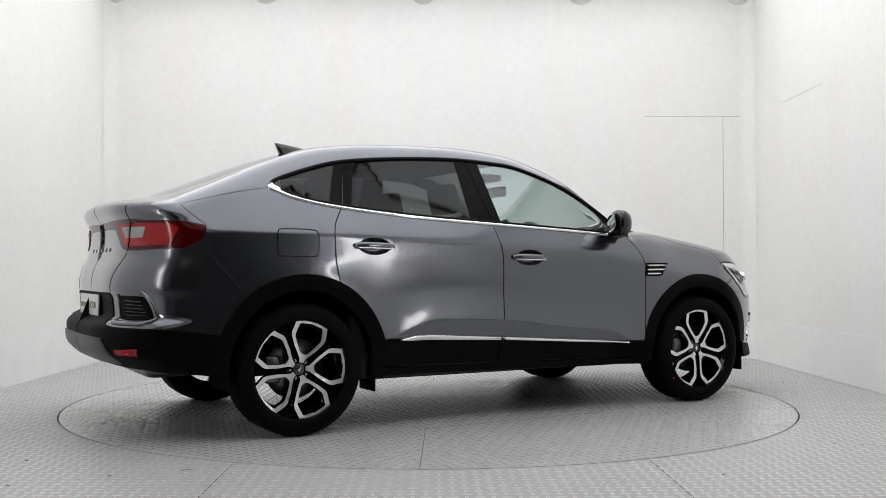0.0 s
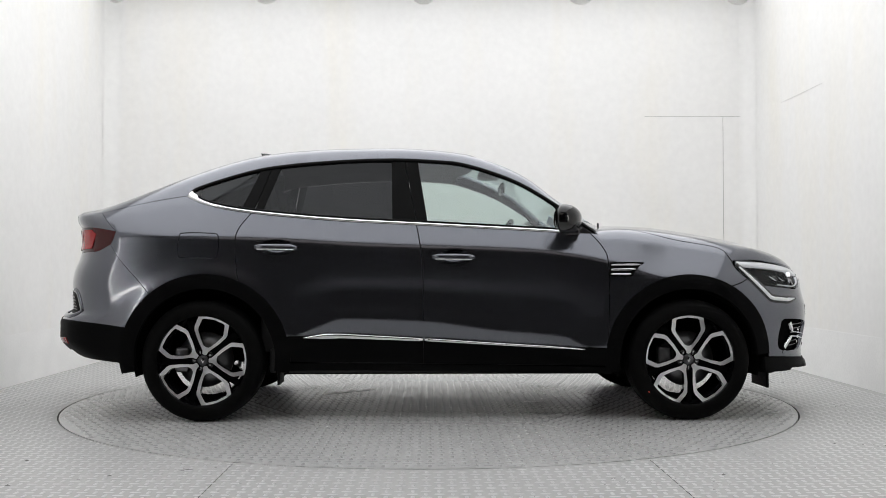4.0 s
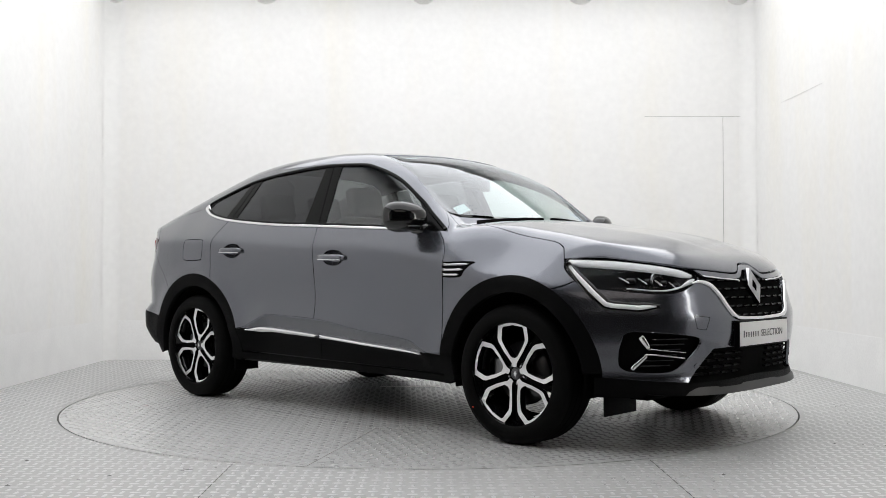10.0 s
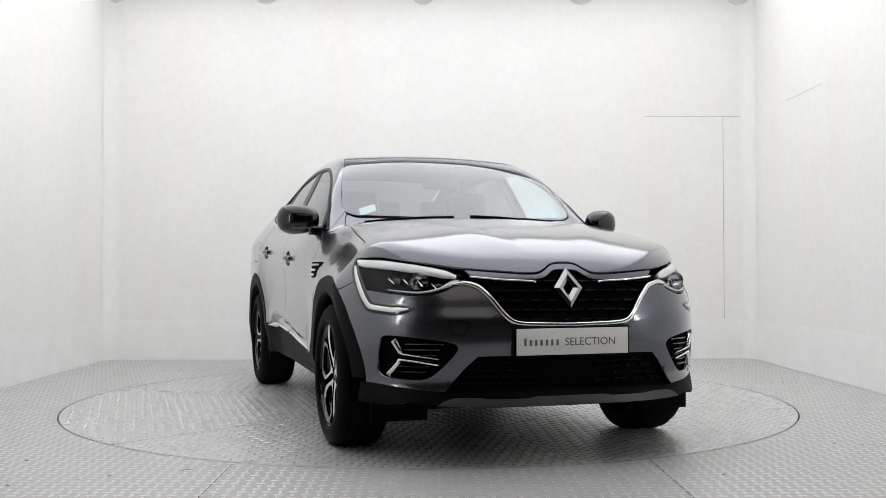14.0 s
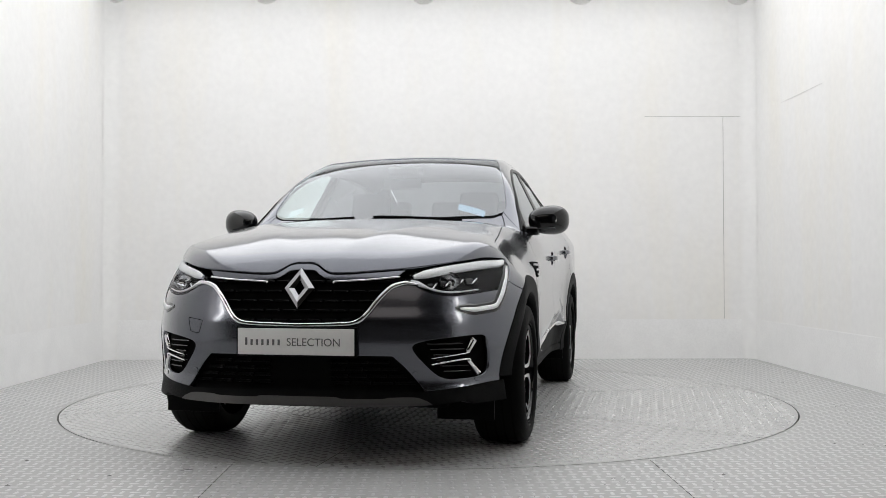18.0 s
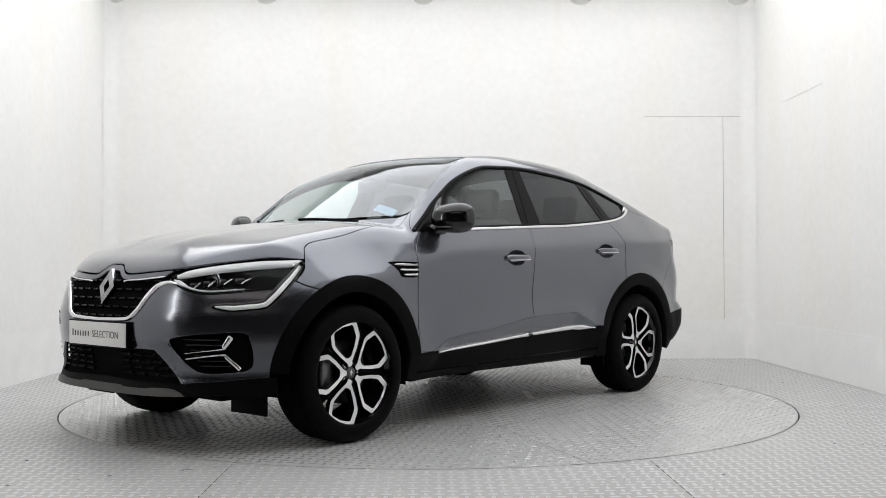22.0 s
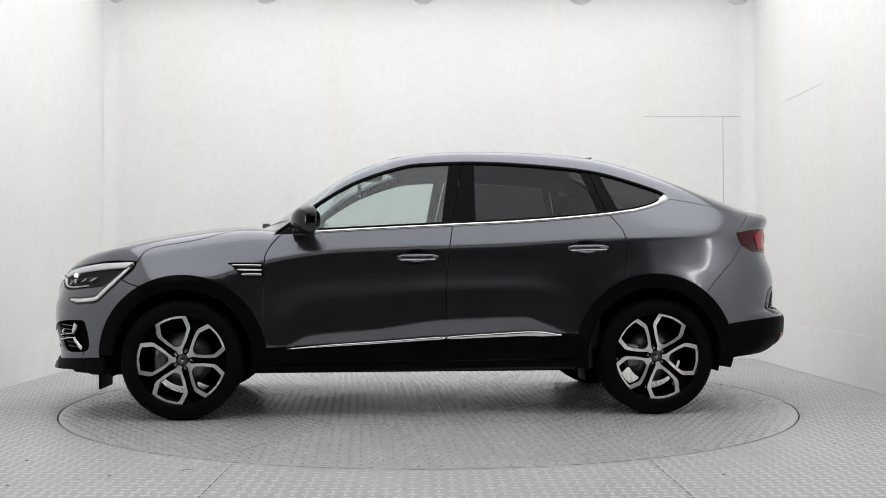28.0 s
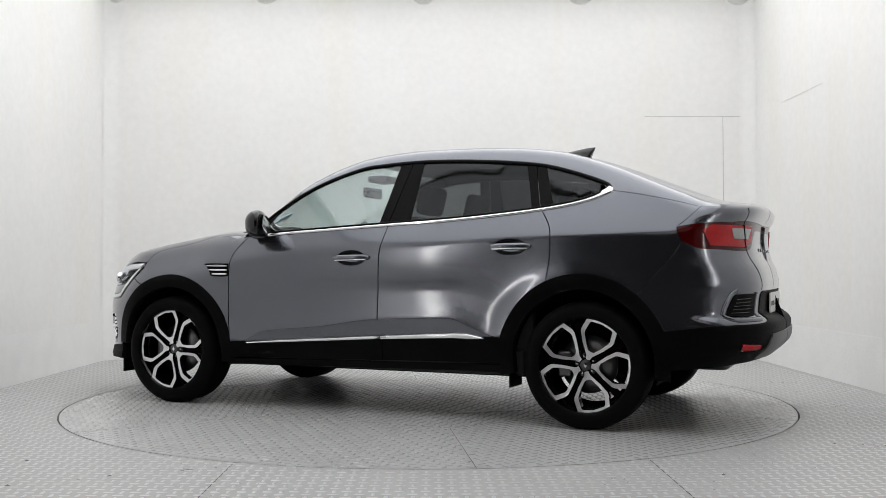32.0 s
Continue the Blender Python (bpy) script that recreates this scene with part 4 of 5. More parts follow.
def nose(ob, shut, lip, lamp_tip, lampside, split, archF, RA, cut):
    """Bumper, lamps, grilles and plate at the front."""
    F = lambda pts, n=6: Front.out(hermite(pts, n))
    # headlamp outline, from its outer tip along the bonnet edge, inwards, and back below
    top = F([(0.77, 0.892), (0.735, 0.889), (0.69, 0.879), (0.53, 0.845), (0.447, 0.810)])
    under = F([(0.447, 0.810), (0.485, 0.780), (0.565, 0.741), (0.64, 0.731), (0.735, 0.741)])
    drop = S([(1.80, 0.755), (1.76, 0.775), (1.70, 0.79)], 5)
    for m, _ in ((False, 0), (True, 0)):
        lamp = new("headlamp")
        lamp.parent = ob
        hl = loop(lamp_tip, top, under[1:], drop, flip_list(lampside)[1:])
        p = patch(hl, Nose, 0.02)
        panel("lamp_housing", p, LAMPBLACK, lamp, lift=-0.035, gap=0.003, depth=0.02, flip=m)
        panel("lens", p, LENS, lamp, lift=0.001, gap=0.002, depth=0.035, flip=m, label="clear polycarbonate lens")
        def strip(name, c, material, wide, high, taper=None, label="", sink=0.0):
            n = normal_at(c)
            c = c - n * sink
            sweep(name, mirror(c) if m else c, material, lamp, wide, high, label, taper, n=mirror(n) if m else n)
        # bright light guide along the top and the hook below, on a black bed
        strip("light_bar", np.concatenate([S([(1.645, 0.880), (1.70, 0.873)], 4), F([(0.75, 0.868), (0.70, 0.860), (0.57, 0.834), (0.485, 0.812)], 8)]), LAMPWHITE, 0.040, 0.008,
              ((0, 0.6), (0.2, 1), (0.85, 0.9), (1, 0.4)), "white light guide", 0.007)
        hook = np.concatenate([L([(1.642, 0.872), (1.835, 0.692)], 12), L([(1.845, 0.684), (1.87, 0.677)], 3), Front.out(straight([(0.725, 0.668), (0.655, 0.676)], 5))])
        strip("hook_bed", hook, GLOSS, 0.054, 0.003, ((0, 0.5), (0.3, 1.0), (0.85, 0.9), (1, 0.3)))
        strip("light_hook", hook[1:-1], LAMPWHITE, 0.024, 0.007, ((0, 0.6), (0.3, 1.0), (0.85, 0.9), (1, 0.3)), "white hook-shaped daytime light")
        for yy, zz in ((0.735, 0.800), (0.685, 0.796), (0.635, 0.788), (0.585, 0.778)):
            strip("reflector", Front.out(straight([(yy, zz + 0.012), (yy - 0.018, zz - 0.014)], 4)), CHROME, 0.008, 0.006, None, "chrome reflector edge", 0.024)
            strip("lamp_module", Front.out(straight([(yy - 0.012, zz), (yy - 0.04, zz)], 3)), GLOSS, 0.034, 0.010, None, "", 0.030)
        c = Front.out([(0.625, 0.793)])[0] - np.array((0.030, 0, 0))
        v, f = lathe([(0.0, -0.012), (0.012, -0.010), (0.027, -0.003), (0.035, 0.008), (0.038, 0.020)], 24)
        mesh_part("projector_bowl", [(c[0] + b, (c[1] + a * 1.25) * (-1 if m else 1), c[2] + q) for a, b, q in v], f, BOWL, lamp, "bright metal reflector bowl")
        strip("lower_light_line", F([(0.735, 0.756), (0.64, 0.746), (0.57, 0.757), (0.52, 0.778), (0.475, 0.798)], 6), LAMPWHITE, 0.009, 0.005, ((0, 0.5), (0.6, 1), (0.85, 2.6), (1, 0.6)), "", 0.006)
    # painted bumper: wraps from arch to arch, opening for grille, lower intake and side vents
    grille_low = F([(0.447, 0.810), (0.450, 0.784), (0.405, 0.768), (0.376, 0.742), (0.346, 0.708), (0.300, 0.646), (0.262, 0.618), (0.20, 0.608), (0.0, 0.602)])
    intake_top = F([(0.0, 0.47), (0.36, 0.475), (0.43, 0.455), (0.54, 0.325)])
    hem = np.concatenate([F([(0.54, 0.325), (0.68, 0.335)], 5), S([(1.98, 0.338), (1.90, 0.345), (1.80, 0.350)], 5)])
    front_arch = archF(RA, 1, 60)
    half = loop(grille_low[::-1], under[1:], drop, split[1:], front_arch[::-1][1:], flip_list(hem), flip_list(intake_top)[1:])
    vent = F([(0.770, 0.545), (0.735, 0.557), (0.56, 0.540), (0.495, 0.515), (0.53, 0.455), (0.60, 0.385), (0.68, 0.375), (0.762, 0.390), (0.777, 0.46), (0.770, 0.545)], 5)
    bp = patch(half, Nose, 0.02, vent[:-1])
    bumper = new("front_bumper")
    bumper.parent = ob
    mir = lambda g: (mirror(g[0]), g[1])
    panel("bumper_skin", join(bp, mir(bp)), PAINT, bumper)
    for m in (False, True):
        v = patch(vent[:-1], Nose, 0.02)
        panel("vent_pocket", v, DARK, bumper, lift=-0.035, gap=-0.004, depth=0.006, flip=m)
        for k in range(6):
            z = 0.405 + k * 0.024
            c = F([(0.70 - 0.005 * k, z), (0.62 - 0.004 * k, z + 0.002), (0.60 - 0.012 * k, z + 0.003)], 4)
            sweep("vent_slat", c - (0.03, 0, 0), GLOSS, bumper, 0.008, 0.010, flip=m)
        c = F([(0.722, 0.540), (0.700, 0.497), (0.690, 0.484), (0.56, 0.466)], 6)
        sweep("vent_chrome", c - (0.008, 0, 0), CHROME, bumper, 0.013, 0.012, "chrome blade", ((0, 2.4), (0.4, 1.9), (0.55, 0.5), (1, 0.3)), m)
        c = F([(0.735, 0.392), (0.702, 0.445), (0.690, 0.458), (0.56, 0.440)], 6)
        sweep("vent_chrome", c - (0.008, 0, 0), CHROME, bumper, 0.013, 0.012, "chrome blade", ((0, 1.7), (0.4, 1.3), (0.55, 0.7), (1, 0.6)), m)
    for yy, zz in ((0.735, 0.368), (-0.735, 0.368), (0.50, 0.40), (-0.50, 0.40)):
        a = np.linspace(0, 2 * math.pi, 13)[:-1]
        panel("parking_sensor", patch(Front.out(np.stack([yy + 0.011 * np.cos(a), zz + 0.011 * np.sin(a)], 1)), Nose, 0.02), PAINT, bumper, lift=0.0025, gap=0, depth=0.003)
    tow = F([(-0.525, 0.632), (-0.455, 0.622), (-0.452, 0.614), (-0.468, 0.572), (-0.476, 0.566), (-0.515, 0.572), (-0.520, 0.580), (-0.530, 0.625), (-0.525, 0.632)], 4)
    sweep("tow_cover_gap", tow, DARK, bumper, 0.0025, 0.0008)
    # grille
    gr = new("grille")
    gr.parent = ob
    gl = flip_list(F([(0.0, 0.846), (0.055, 0.842), (0.085, 0.822), (0.125, 0.804), (0.20, 0.801), (0.30, 0.806), (0.445, 0.818)]))
    # painted band between bonnet edge and grille
    up = F([(0.445, 0.840), (0.30, 0.828), (0.20, 0.821), (0.130, 0.823), (0.092, 0.840), (0.062, 0.860), (0.03, 0.868), (0.0, 0.868)])
    p = patch(loop(up, flip_list(gl)[:-1]), Front, 0.02)
    panel("grille_top_band", join(p, mir(p)), PAINT, gr, lift=-0.002, gap=0.0, depth=0.012)
    half = loop(flip_list(gl), grille_low)
    p = patch(loop(half, mirror(flip_list(half))), Front, 0.025)
    panel("grille_back", p, DARK, gr, lift=-0.02, gap=0.002, depth=0.01)
    trim = F([(0.505, 0.776), (0.455, 0.784), (0.405, 0.770), (0.376, 0.745), (0.346, 0.711), (0.300, 0.650), (0.262, 0.622), (0.20, 0.612), (0.0, 0.606)])
    full = np.concatenate([trim, mirror(flip_list(trim))[1:]])
    sweep("grille_chrome", full, CHROME, gr, 0.021, 0.012, "chrome surround", ((0, 0.4), (0.1, 1), (0.9, 1), (1, 0.4)))
    for s in (1, -1):
        c = F([(0.43, 0.810), (0.30, 0.798), (0.165, 0.791), (0.150, 0.784)], 6) * (1, s, 1)
        sweep("grille_chrome", c, CHROME, gr, 0.008, 0.008, "thin chrome line")
    for k in range(5):
        z = 0.790 - k * 0.041
        w = float(np.interp(z, grille_low[7:][::-1, 2], grille_low[7:][::-1, 1])) - 0.02
        for j in range(-6, 7):
            y0 = j * 0.075 + (0.0375 if k % 2 else 0) - 0.032
            a, b = max(y0, -w), min(y0 + 0.064, w)
            if b - a > 0.02:
                c = Front.out(straight([(a, z), (b, z)], 3))
                sweep("grille_bar", c - (0.012, 0, 0), PILLAR, gr, 0.012, 0.010, sink=0.006)
    # emblem: a lozenge ring, plain
    em = new("emblem")
    em.parent = ob
    tilt = lambda y, z: (2.190 - (z - 0.68) * 0.31, y, z)
    for s in (1, -1):
        ring_o = [(0, 0.850), (0.067 * s, 0.764), (0, 0.677)]
        ring_i = [(0, 0.796), (0.023 * s, 0.764), (0, 0.732)]
        v, fcs = [], []
        for (yo, zo), (yi, zi) in zip(ring_o, ring_i):
            v += [tilt(yo, zo), tilt(yi, zi)]
        top3 = [np.array(q) + (0.016, 0, 0) for q in v]
        mid3 = [np.array(v[2 * i]) * 0.5 + np.array(v[2 * i + 1]) * 0.5 + (0.026, 0, 0) for i in range(3)]
        allv = [np.array(q) - (0.02, 0, 0) for q in v] + top3 + mid3
        for i in range(2):
            o0, i0, o1, i1 = 2 * i, 2 * i + 1, 2 * i + 2, 2 * i + 3
            fcs += [(o0, o1, o1 + 6, o0 + 6), (i1, i0, i0 + 6, i1 + 6), (o0 + 6, o1 + 6, 12 + i + 1, 12 + i), (i1 + 6, i0 + 6, 12 + i, 12 + i + 1)]
        if s < 0:
            fcs = [q[::-1] for q in fcs]
        mesh_part("lozenge_half", allv, fcs, EMBLEM, em, "chrome lozenge ornament" if s > 0 else "", smooth=False)
    # number plate with plain bars and one word
    pl = new("number_plate")
    pl.parent = ob
    px = 2.222
    part("plate_holder", box_bm(px - 0.02, px + 0.006, -0.268, 0.268, 0.474, 0.600, 0.004), CLAD, pl)
    part("plate_sheet", box_bm(px + 0.006, px + 0.009, -0.260, 0.260, 0.481, 0.593, 0.002), PLATE, pl, "white plastic show plate")
    part("lettering", word("SELECTION", 0.047, (px + 0.0095, -0.040, 0.520), 90), INK, pl, "dark letters")
    for k in range(7):
        y0 = -0.226 + k * 0.0245
        part("letter_bar", box_bm(px + 0.0092, px + 0.0102, y0, y0 + 0.010, 0.521, 0.546 if k else 0.553), INK, pl)
    # lower intake, black chin and grey skid plate
    low = F([(0.0, 0.335), (0.30, 0.328), (0.53, 0.325)])
    half = loop(intake_top, flip_list(low)[1:])
    p = patch(loop(half, mirror(flip_list(half))), Front, 0.03)
    it = new("lower_intake")
    it.parent = ob
    panel("intake_back", p, DARK, it, lift=-0.03, gap=0.001, depth=0.01)
    for k in range(4):
        z = 0.36 + k * 0.03
        w = 0.50 - k * 0.035
        for a, b in ((-w, -0.13), (0.13, w)):
            n = max(2, int((b - a) / 0.075))
            for j in range(n):
                u0, u1 = a + (b - a) * (j + 0.06) / n, a + (b - a) * (j + 0.94) / n
                c = Front.out(straight([(u0, z), (u1, z)], 3))
                sweep("intake_bar", c - (0.025, 0, 0), CLAD, it, 0.011, 0.012, sink=0.006)
    part("radar_cover", box_bm(2.125, 2.150, -0.10, 0.10, 0.345, 0.465, 0.01), PILLAR, it, "square black sensor cover")
    chin_top = loop(low, F([(0.54, 0.325), (0.68, 0.335)], 5), S([(1.98, 0.338), (1.90, 0.345), (1.80, 0.350)], 5))
    chin_low = np.concatenate([F([(0.0, 0.262), (0.35, 0.264), (0.50, 0.268), (0.62, 0.272), (0.70, 0.28)], 5), S([(1.98, 0.262), (1.90, 0.262), (1.80, 0.262)], 5)])
    p = patch(loop(chin_top, flip_list(chin_low)), Nose, 0.02)
    panel("chin", join(p, mir(p)), CLAD, bumper, gap=0.001, depth=0.06)
    sk = loop(F([(0.0, 0.302), (0.16, 0.302), (0.20, 0.296), (0.36, 0.297), (0.40, 0.302), (0.50, 0.302), (0.55, 0.285)], 4), flip_list(F([(0.0, 0.266), (0.30, 0.266), (0.57, 0.270)], 6)))
    p = patch(sk, Front, 0.02)
    panel("skid_plate", join(p, mir(p)), SKID, bumper, lift=0.007, gap=0, depth=0.045, label="grey painted skid plate")
    for s in (1, -1):
        part("air_flap", box_bm(1.82, 1.835, s * 0.66 - 0.13, s * 0.66 + 0.13, 0.17, 0.262, 0.004), CLAD, bumper)


def word(text, size, at, rz):
    """A word in the built-in font as a mesh standing upright."""
    cu = bpy.data.curves.new("word", "FONT")
    cu.body, cu.size, cu.extrude = text, size, 0.0006
    tmp = bpy.data.objects.new("word", cu)
    scene.collection.objects.link(tmp)
    me = bpy.data.meshes.new_from_object(tmp)
    bpy.data.objects.remove(tmp)
    bm = bmesh.new()
    bm.from_mesh(me)
    bm.transform(pose(*at, 0, 0, rz) @ pose(0, 0, 0, 90))
    bpy.data.meshes.remove(me)
    return bm


def tail(ob, sail, decke, lipr, tail_front, bsplit, archR, RA):
    """Boot, lamps, bumper and plate at the rear."""
    R = lambda pts, n=6: Rear.out(hermite(pts, n))
    mir = lambda g: (mirror(g[0]), g[1])
    lamp_top = R([(0.70, 1.085), (0.55, 1.095), (0.35, 1.095), (0.0, 1.09)])
    # spoiler underside down to the lamp band
    up = loop(sail[-1:], tail_front[1:], S([(-1.845, 1.060), (-1.95, 1.078), (-2.02, 1.084)], 5)[1:], lamp_top, flip_list(lipr))
    p = patch(up, Tail, 0.02)
    panel("spoiler", join(p, mir(p)), PAINT, ob, gap=0.001)
    lamp_low = R([(0.0, 1.055), (0.30, 1.052), (0.36, 1.03), (0.44, 0.965), (0.52, 0.943), (0.66, 0.940), (0.72, 0.943)])
    lo_out = S([(-2.03, 0.945), (-1.95, 0.95), (-1.872, 0.985)], 6)
    edge = S([(-1.872, 0.985), (-1.855, 1.02), (-1.845, 1.060)], 4)
    for m in (False, True):
        lamp = new("tail_lamp")
        lamp.parent = ob
        lp = loop(S([(-1.845, 1.060), (-1.95, 1.078), (-2.02, 1.084)], 5), lamp_top, lamp_low, lo_out, edge[1:-1])
        p = patch(lp, Tail, 0.02)
        panel("lens", p, DEEPRED, lamp, gap=0.002, flip=m, label="dark red lens")
        def cell(name, pts, material, lift, label=""):
            panel(name, patch(np.concatenate([Tail.out(straight([a, b], 5))[:-1] for a, b in zip(pts, pts[1:] + pts[:1])]), Tail, 0.02), material, lamp, lift=lift, gap=0.0, depth=0.004, flip=m, label=label)
        # angles round the tail: the red light frame, two clear cells inside it
        cell("light_frame", [(0.46, 1.072), (0.88, 1.070), (0.93, 1.045), (0.89, 0.965), (0.60, 0.957), (0.52, 0.985)], REDLAMP, 0.005, "bright red light frame")
        cell("clear_cell", [(0.525, 1.056), (0.615, 1.056), (0.600, 1.003), (0.570, 1.003)], CLEARCELL, 0.008, "clear reversing light")
        cell("clear_cell", [(0.635, 1.056), (0.745, 1.054), (0.725, 1.003), (0.620, 1.003)], CLEARCELL, 0.008, "clear reversing light")
        c = Tail.out(straight([(0.628, 1.075), (0.607, 0.955)], 8))
        n = normal_at(c)
        sweep("lamp_split", mirror(c) if m else c, DARK, lamp, 0.004, 0.0095, n=mirror(n) if m else n)
    # boot lid skin below the lamps, bumper skin round the corner
    plate_top = R([(0.0, 0.728), (0.30, 0.728), (0.44, 0.722), (0.47, 0.66), (0.49, 0.59), (0.58, 0.568), (0.70, 0.562)])
    hem = S([(-2.08, 0.560), (-1.95, 0.548), (-1.7789, 0.5253)], 6)
    bp = loop(lamp_low, lo_out, bsplit[1:], archR(RA, 130, 158)[1:-1], flip_list(hem), flip_list(plate_top))
    p = patch(bp, Tail, 0.02)
    bumper = new("rear_bumper")
    bumper.parent = ob
    panel("bumper_skin", join(p, mir(p)), PAINT, bumper, gap=0.001)
    low = loop(R([(0.0, 0.375), (0.4, 0.375), (0.66, 0.362)]), S([(-2.05, 0.352), (-1.9, 0.34), (-1.80, 0.33)], 5))
    p = patch(loop(plate_top, hem, archR(RA, 158, 176)[1:], flip_list(low)), Tail, 0.025)
    panel("lower_bumper", join(p, mir(p)), CLAD, bumper, lift=0.004, gap=0.0, depth=0.05)
    sk = loop(R([(0.0, 0.508), (0.48, 0.508), (0.53, 0.49), (0.60, 0.41)]), flip_list(R([(0.0, 0.385), (0.60, 0.388)])))
    p = patch(sk, Rear, 0.03)
    panel("skid_plate", join(p, mir(p)), SKID, bumper, lift=0.012, gap=0, depth=0.02, label="grey painted skid plate")
    for m in (False, True):
        c = R([(0.635, 0.445), (0.70, 0.445), (0.765, 0.447)], 5)
        n = normal_at(c)
        sweep("fog_reflector", mirror(c) if m else c, REDLAMP, bumper, 0.040, 0.008, "red reflector", ((0, 0.7), (1, 1)), n=mirror(n) if m else n)
        rim = R([(0.555, 0.715), (0.70, 0.712), (0.735, 0.695), (0.765, 0.62), (0.755, 0.602), (0.60, 0.602), (0.575, 0.615), (0.555, 0.715)], 6)
        panel("vent_pocket", patch(rim[:-1], Tail, 0.02), CLAD, bumper, lift=0.006, gap=0, depth=0.004, flip=m)
        for k in range(5):
            c = R([(0.595, 0.622 + 0.018 * k), (0.748 - 0.008 * k, 0.620 + 0.017 * k)], 5)
            sweep("vent_slat", c, GLOSS, bumper, 0.007, 0.011, flip=m)
        frame_line = R([(0.535, 0.722), (0.545, 0.66), (0.555, 0.600), (0.585, 0.586), (0.70, 0.584), (0.765, 0.588), (0.785, 0.605), (0.775, 0.65), (0.745, 0.712), (0.715, 0.730)], 5)
        sweep("vent_surround", frame_line, PAINT, bumper, 0.026, 0.009, flip=m)
    for m in (False, True):
        c = np.concatenate([R([(0.56, 1.165), (0.56, 1.09), (0.545, 0.99), (0.525, 0.90), (0.46, 0.80), (0.445, 0.735)], 6)])
        n = normal_at(c)
        sweep("boot_gap", mirror(c) if m else c, DARK, ob, 0.005, 0.0014, n=mirror(n) if m else n)
    pl = new("number_plate")
    pl.parent = ob
    x = float(TAIL_X(0.66)) - 0.010
    part("plate_holder", box_bm(x - 0.004, x + 0.05, -0.265, 0.265, 0.600, 0.720, 0.004), CLAD, pl)
    part("plate_sheet", box_bm(x - 0.012, x - 0.004, -0.26, 0.26, 0.605, 0.715, 0.002), PLATE, pl, "white plastic show plate")
    part("lettering", word("SELECTION", 0.047, (x - 0.0125, 0.040, 0.643), -90), INK, pl, "dark letters")
    for k in range(7):
        y0 = 0.226 - k * 0.0245
        part("letter_bar", box_bm(x - 0.0132, x - 0.0115, y0 - 0.010, y0, 0.644, 0.669), INK, pl)
    # model lettering drawn as plain bars, and a lozenge ornament
    for k in range(6):
        y0 = -0.25 + k * 0.095
        c = Rear.out(straight([(y0, 0.948), (y0 + 0.030, 0.948)], 2))
        sweep("letter_bar", c, CHROME, ob, 0.021, 0.004)
    c = Rear.out(straight([(0, 1.085), (0, 0.975)], 4))
    sweep("lozenge_ornament", c, GLOSS, ob, 0.075, 0.012, "black lozenge ornament", ((0, 0.05), (0.5, 1), (1, 0.05)))
    # shark-fin aerial
    v, f = [], []
    for i, u in enumerate(np.linspace(0, 1, 10)):
        xx = -0.955 - 0.20 * u
        base = float(ROOF_Z(xx)) + 0.002
        hgt = 0.064 * u ** 1.1 * (1 if u < 0.97 else 0.96)
        w = 0.034 * (1 - 0.35 * u)
        for yy, zz in ((-w, -0.004), (-w * 0.55, hgt * 0.5), (-0.004, hgt), (0.004, hgt), (w * 0.55, hgt * 0.5), (w, -0.004)):
            v.append((xx - 0.03 * zz / 0.06 * u, yy, base + zz))
    for i in range(9):
        for j in range(5):
            f.append((i * 6 + j, i * 6 + j + 1, (i + 1) * 6 + j + 1, (i + 1) * 6 + j))
    f.append(tuple(54 + j for j in range(6)))
    mesh_part("aerial_fin", v, f, GLOSS, ob, "gloss black shark-fin aerial")


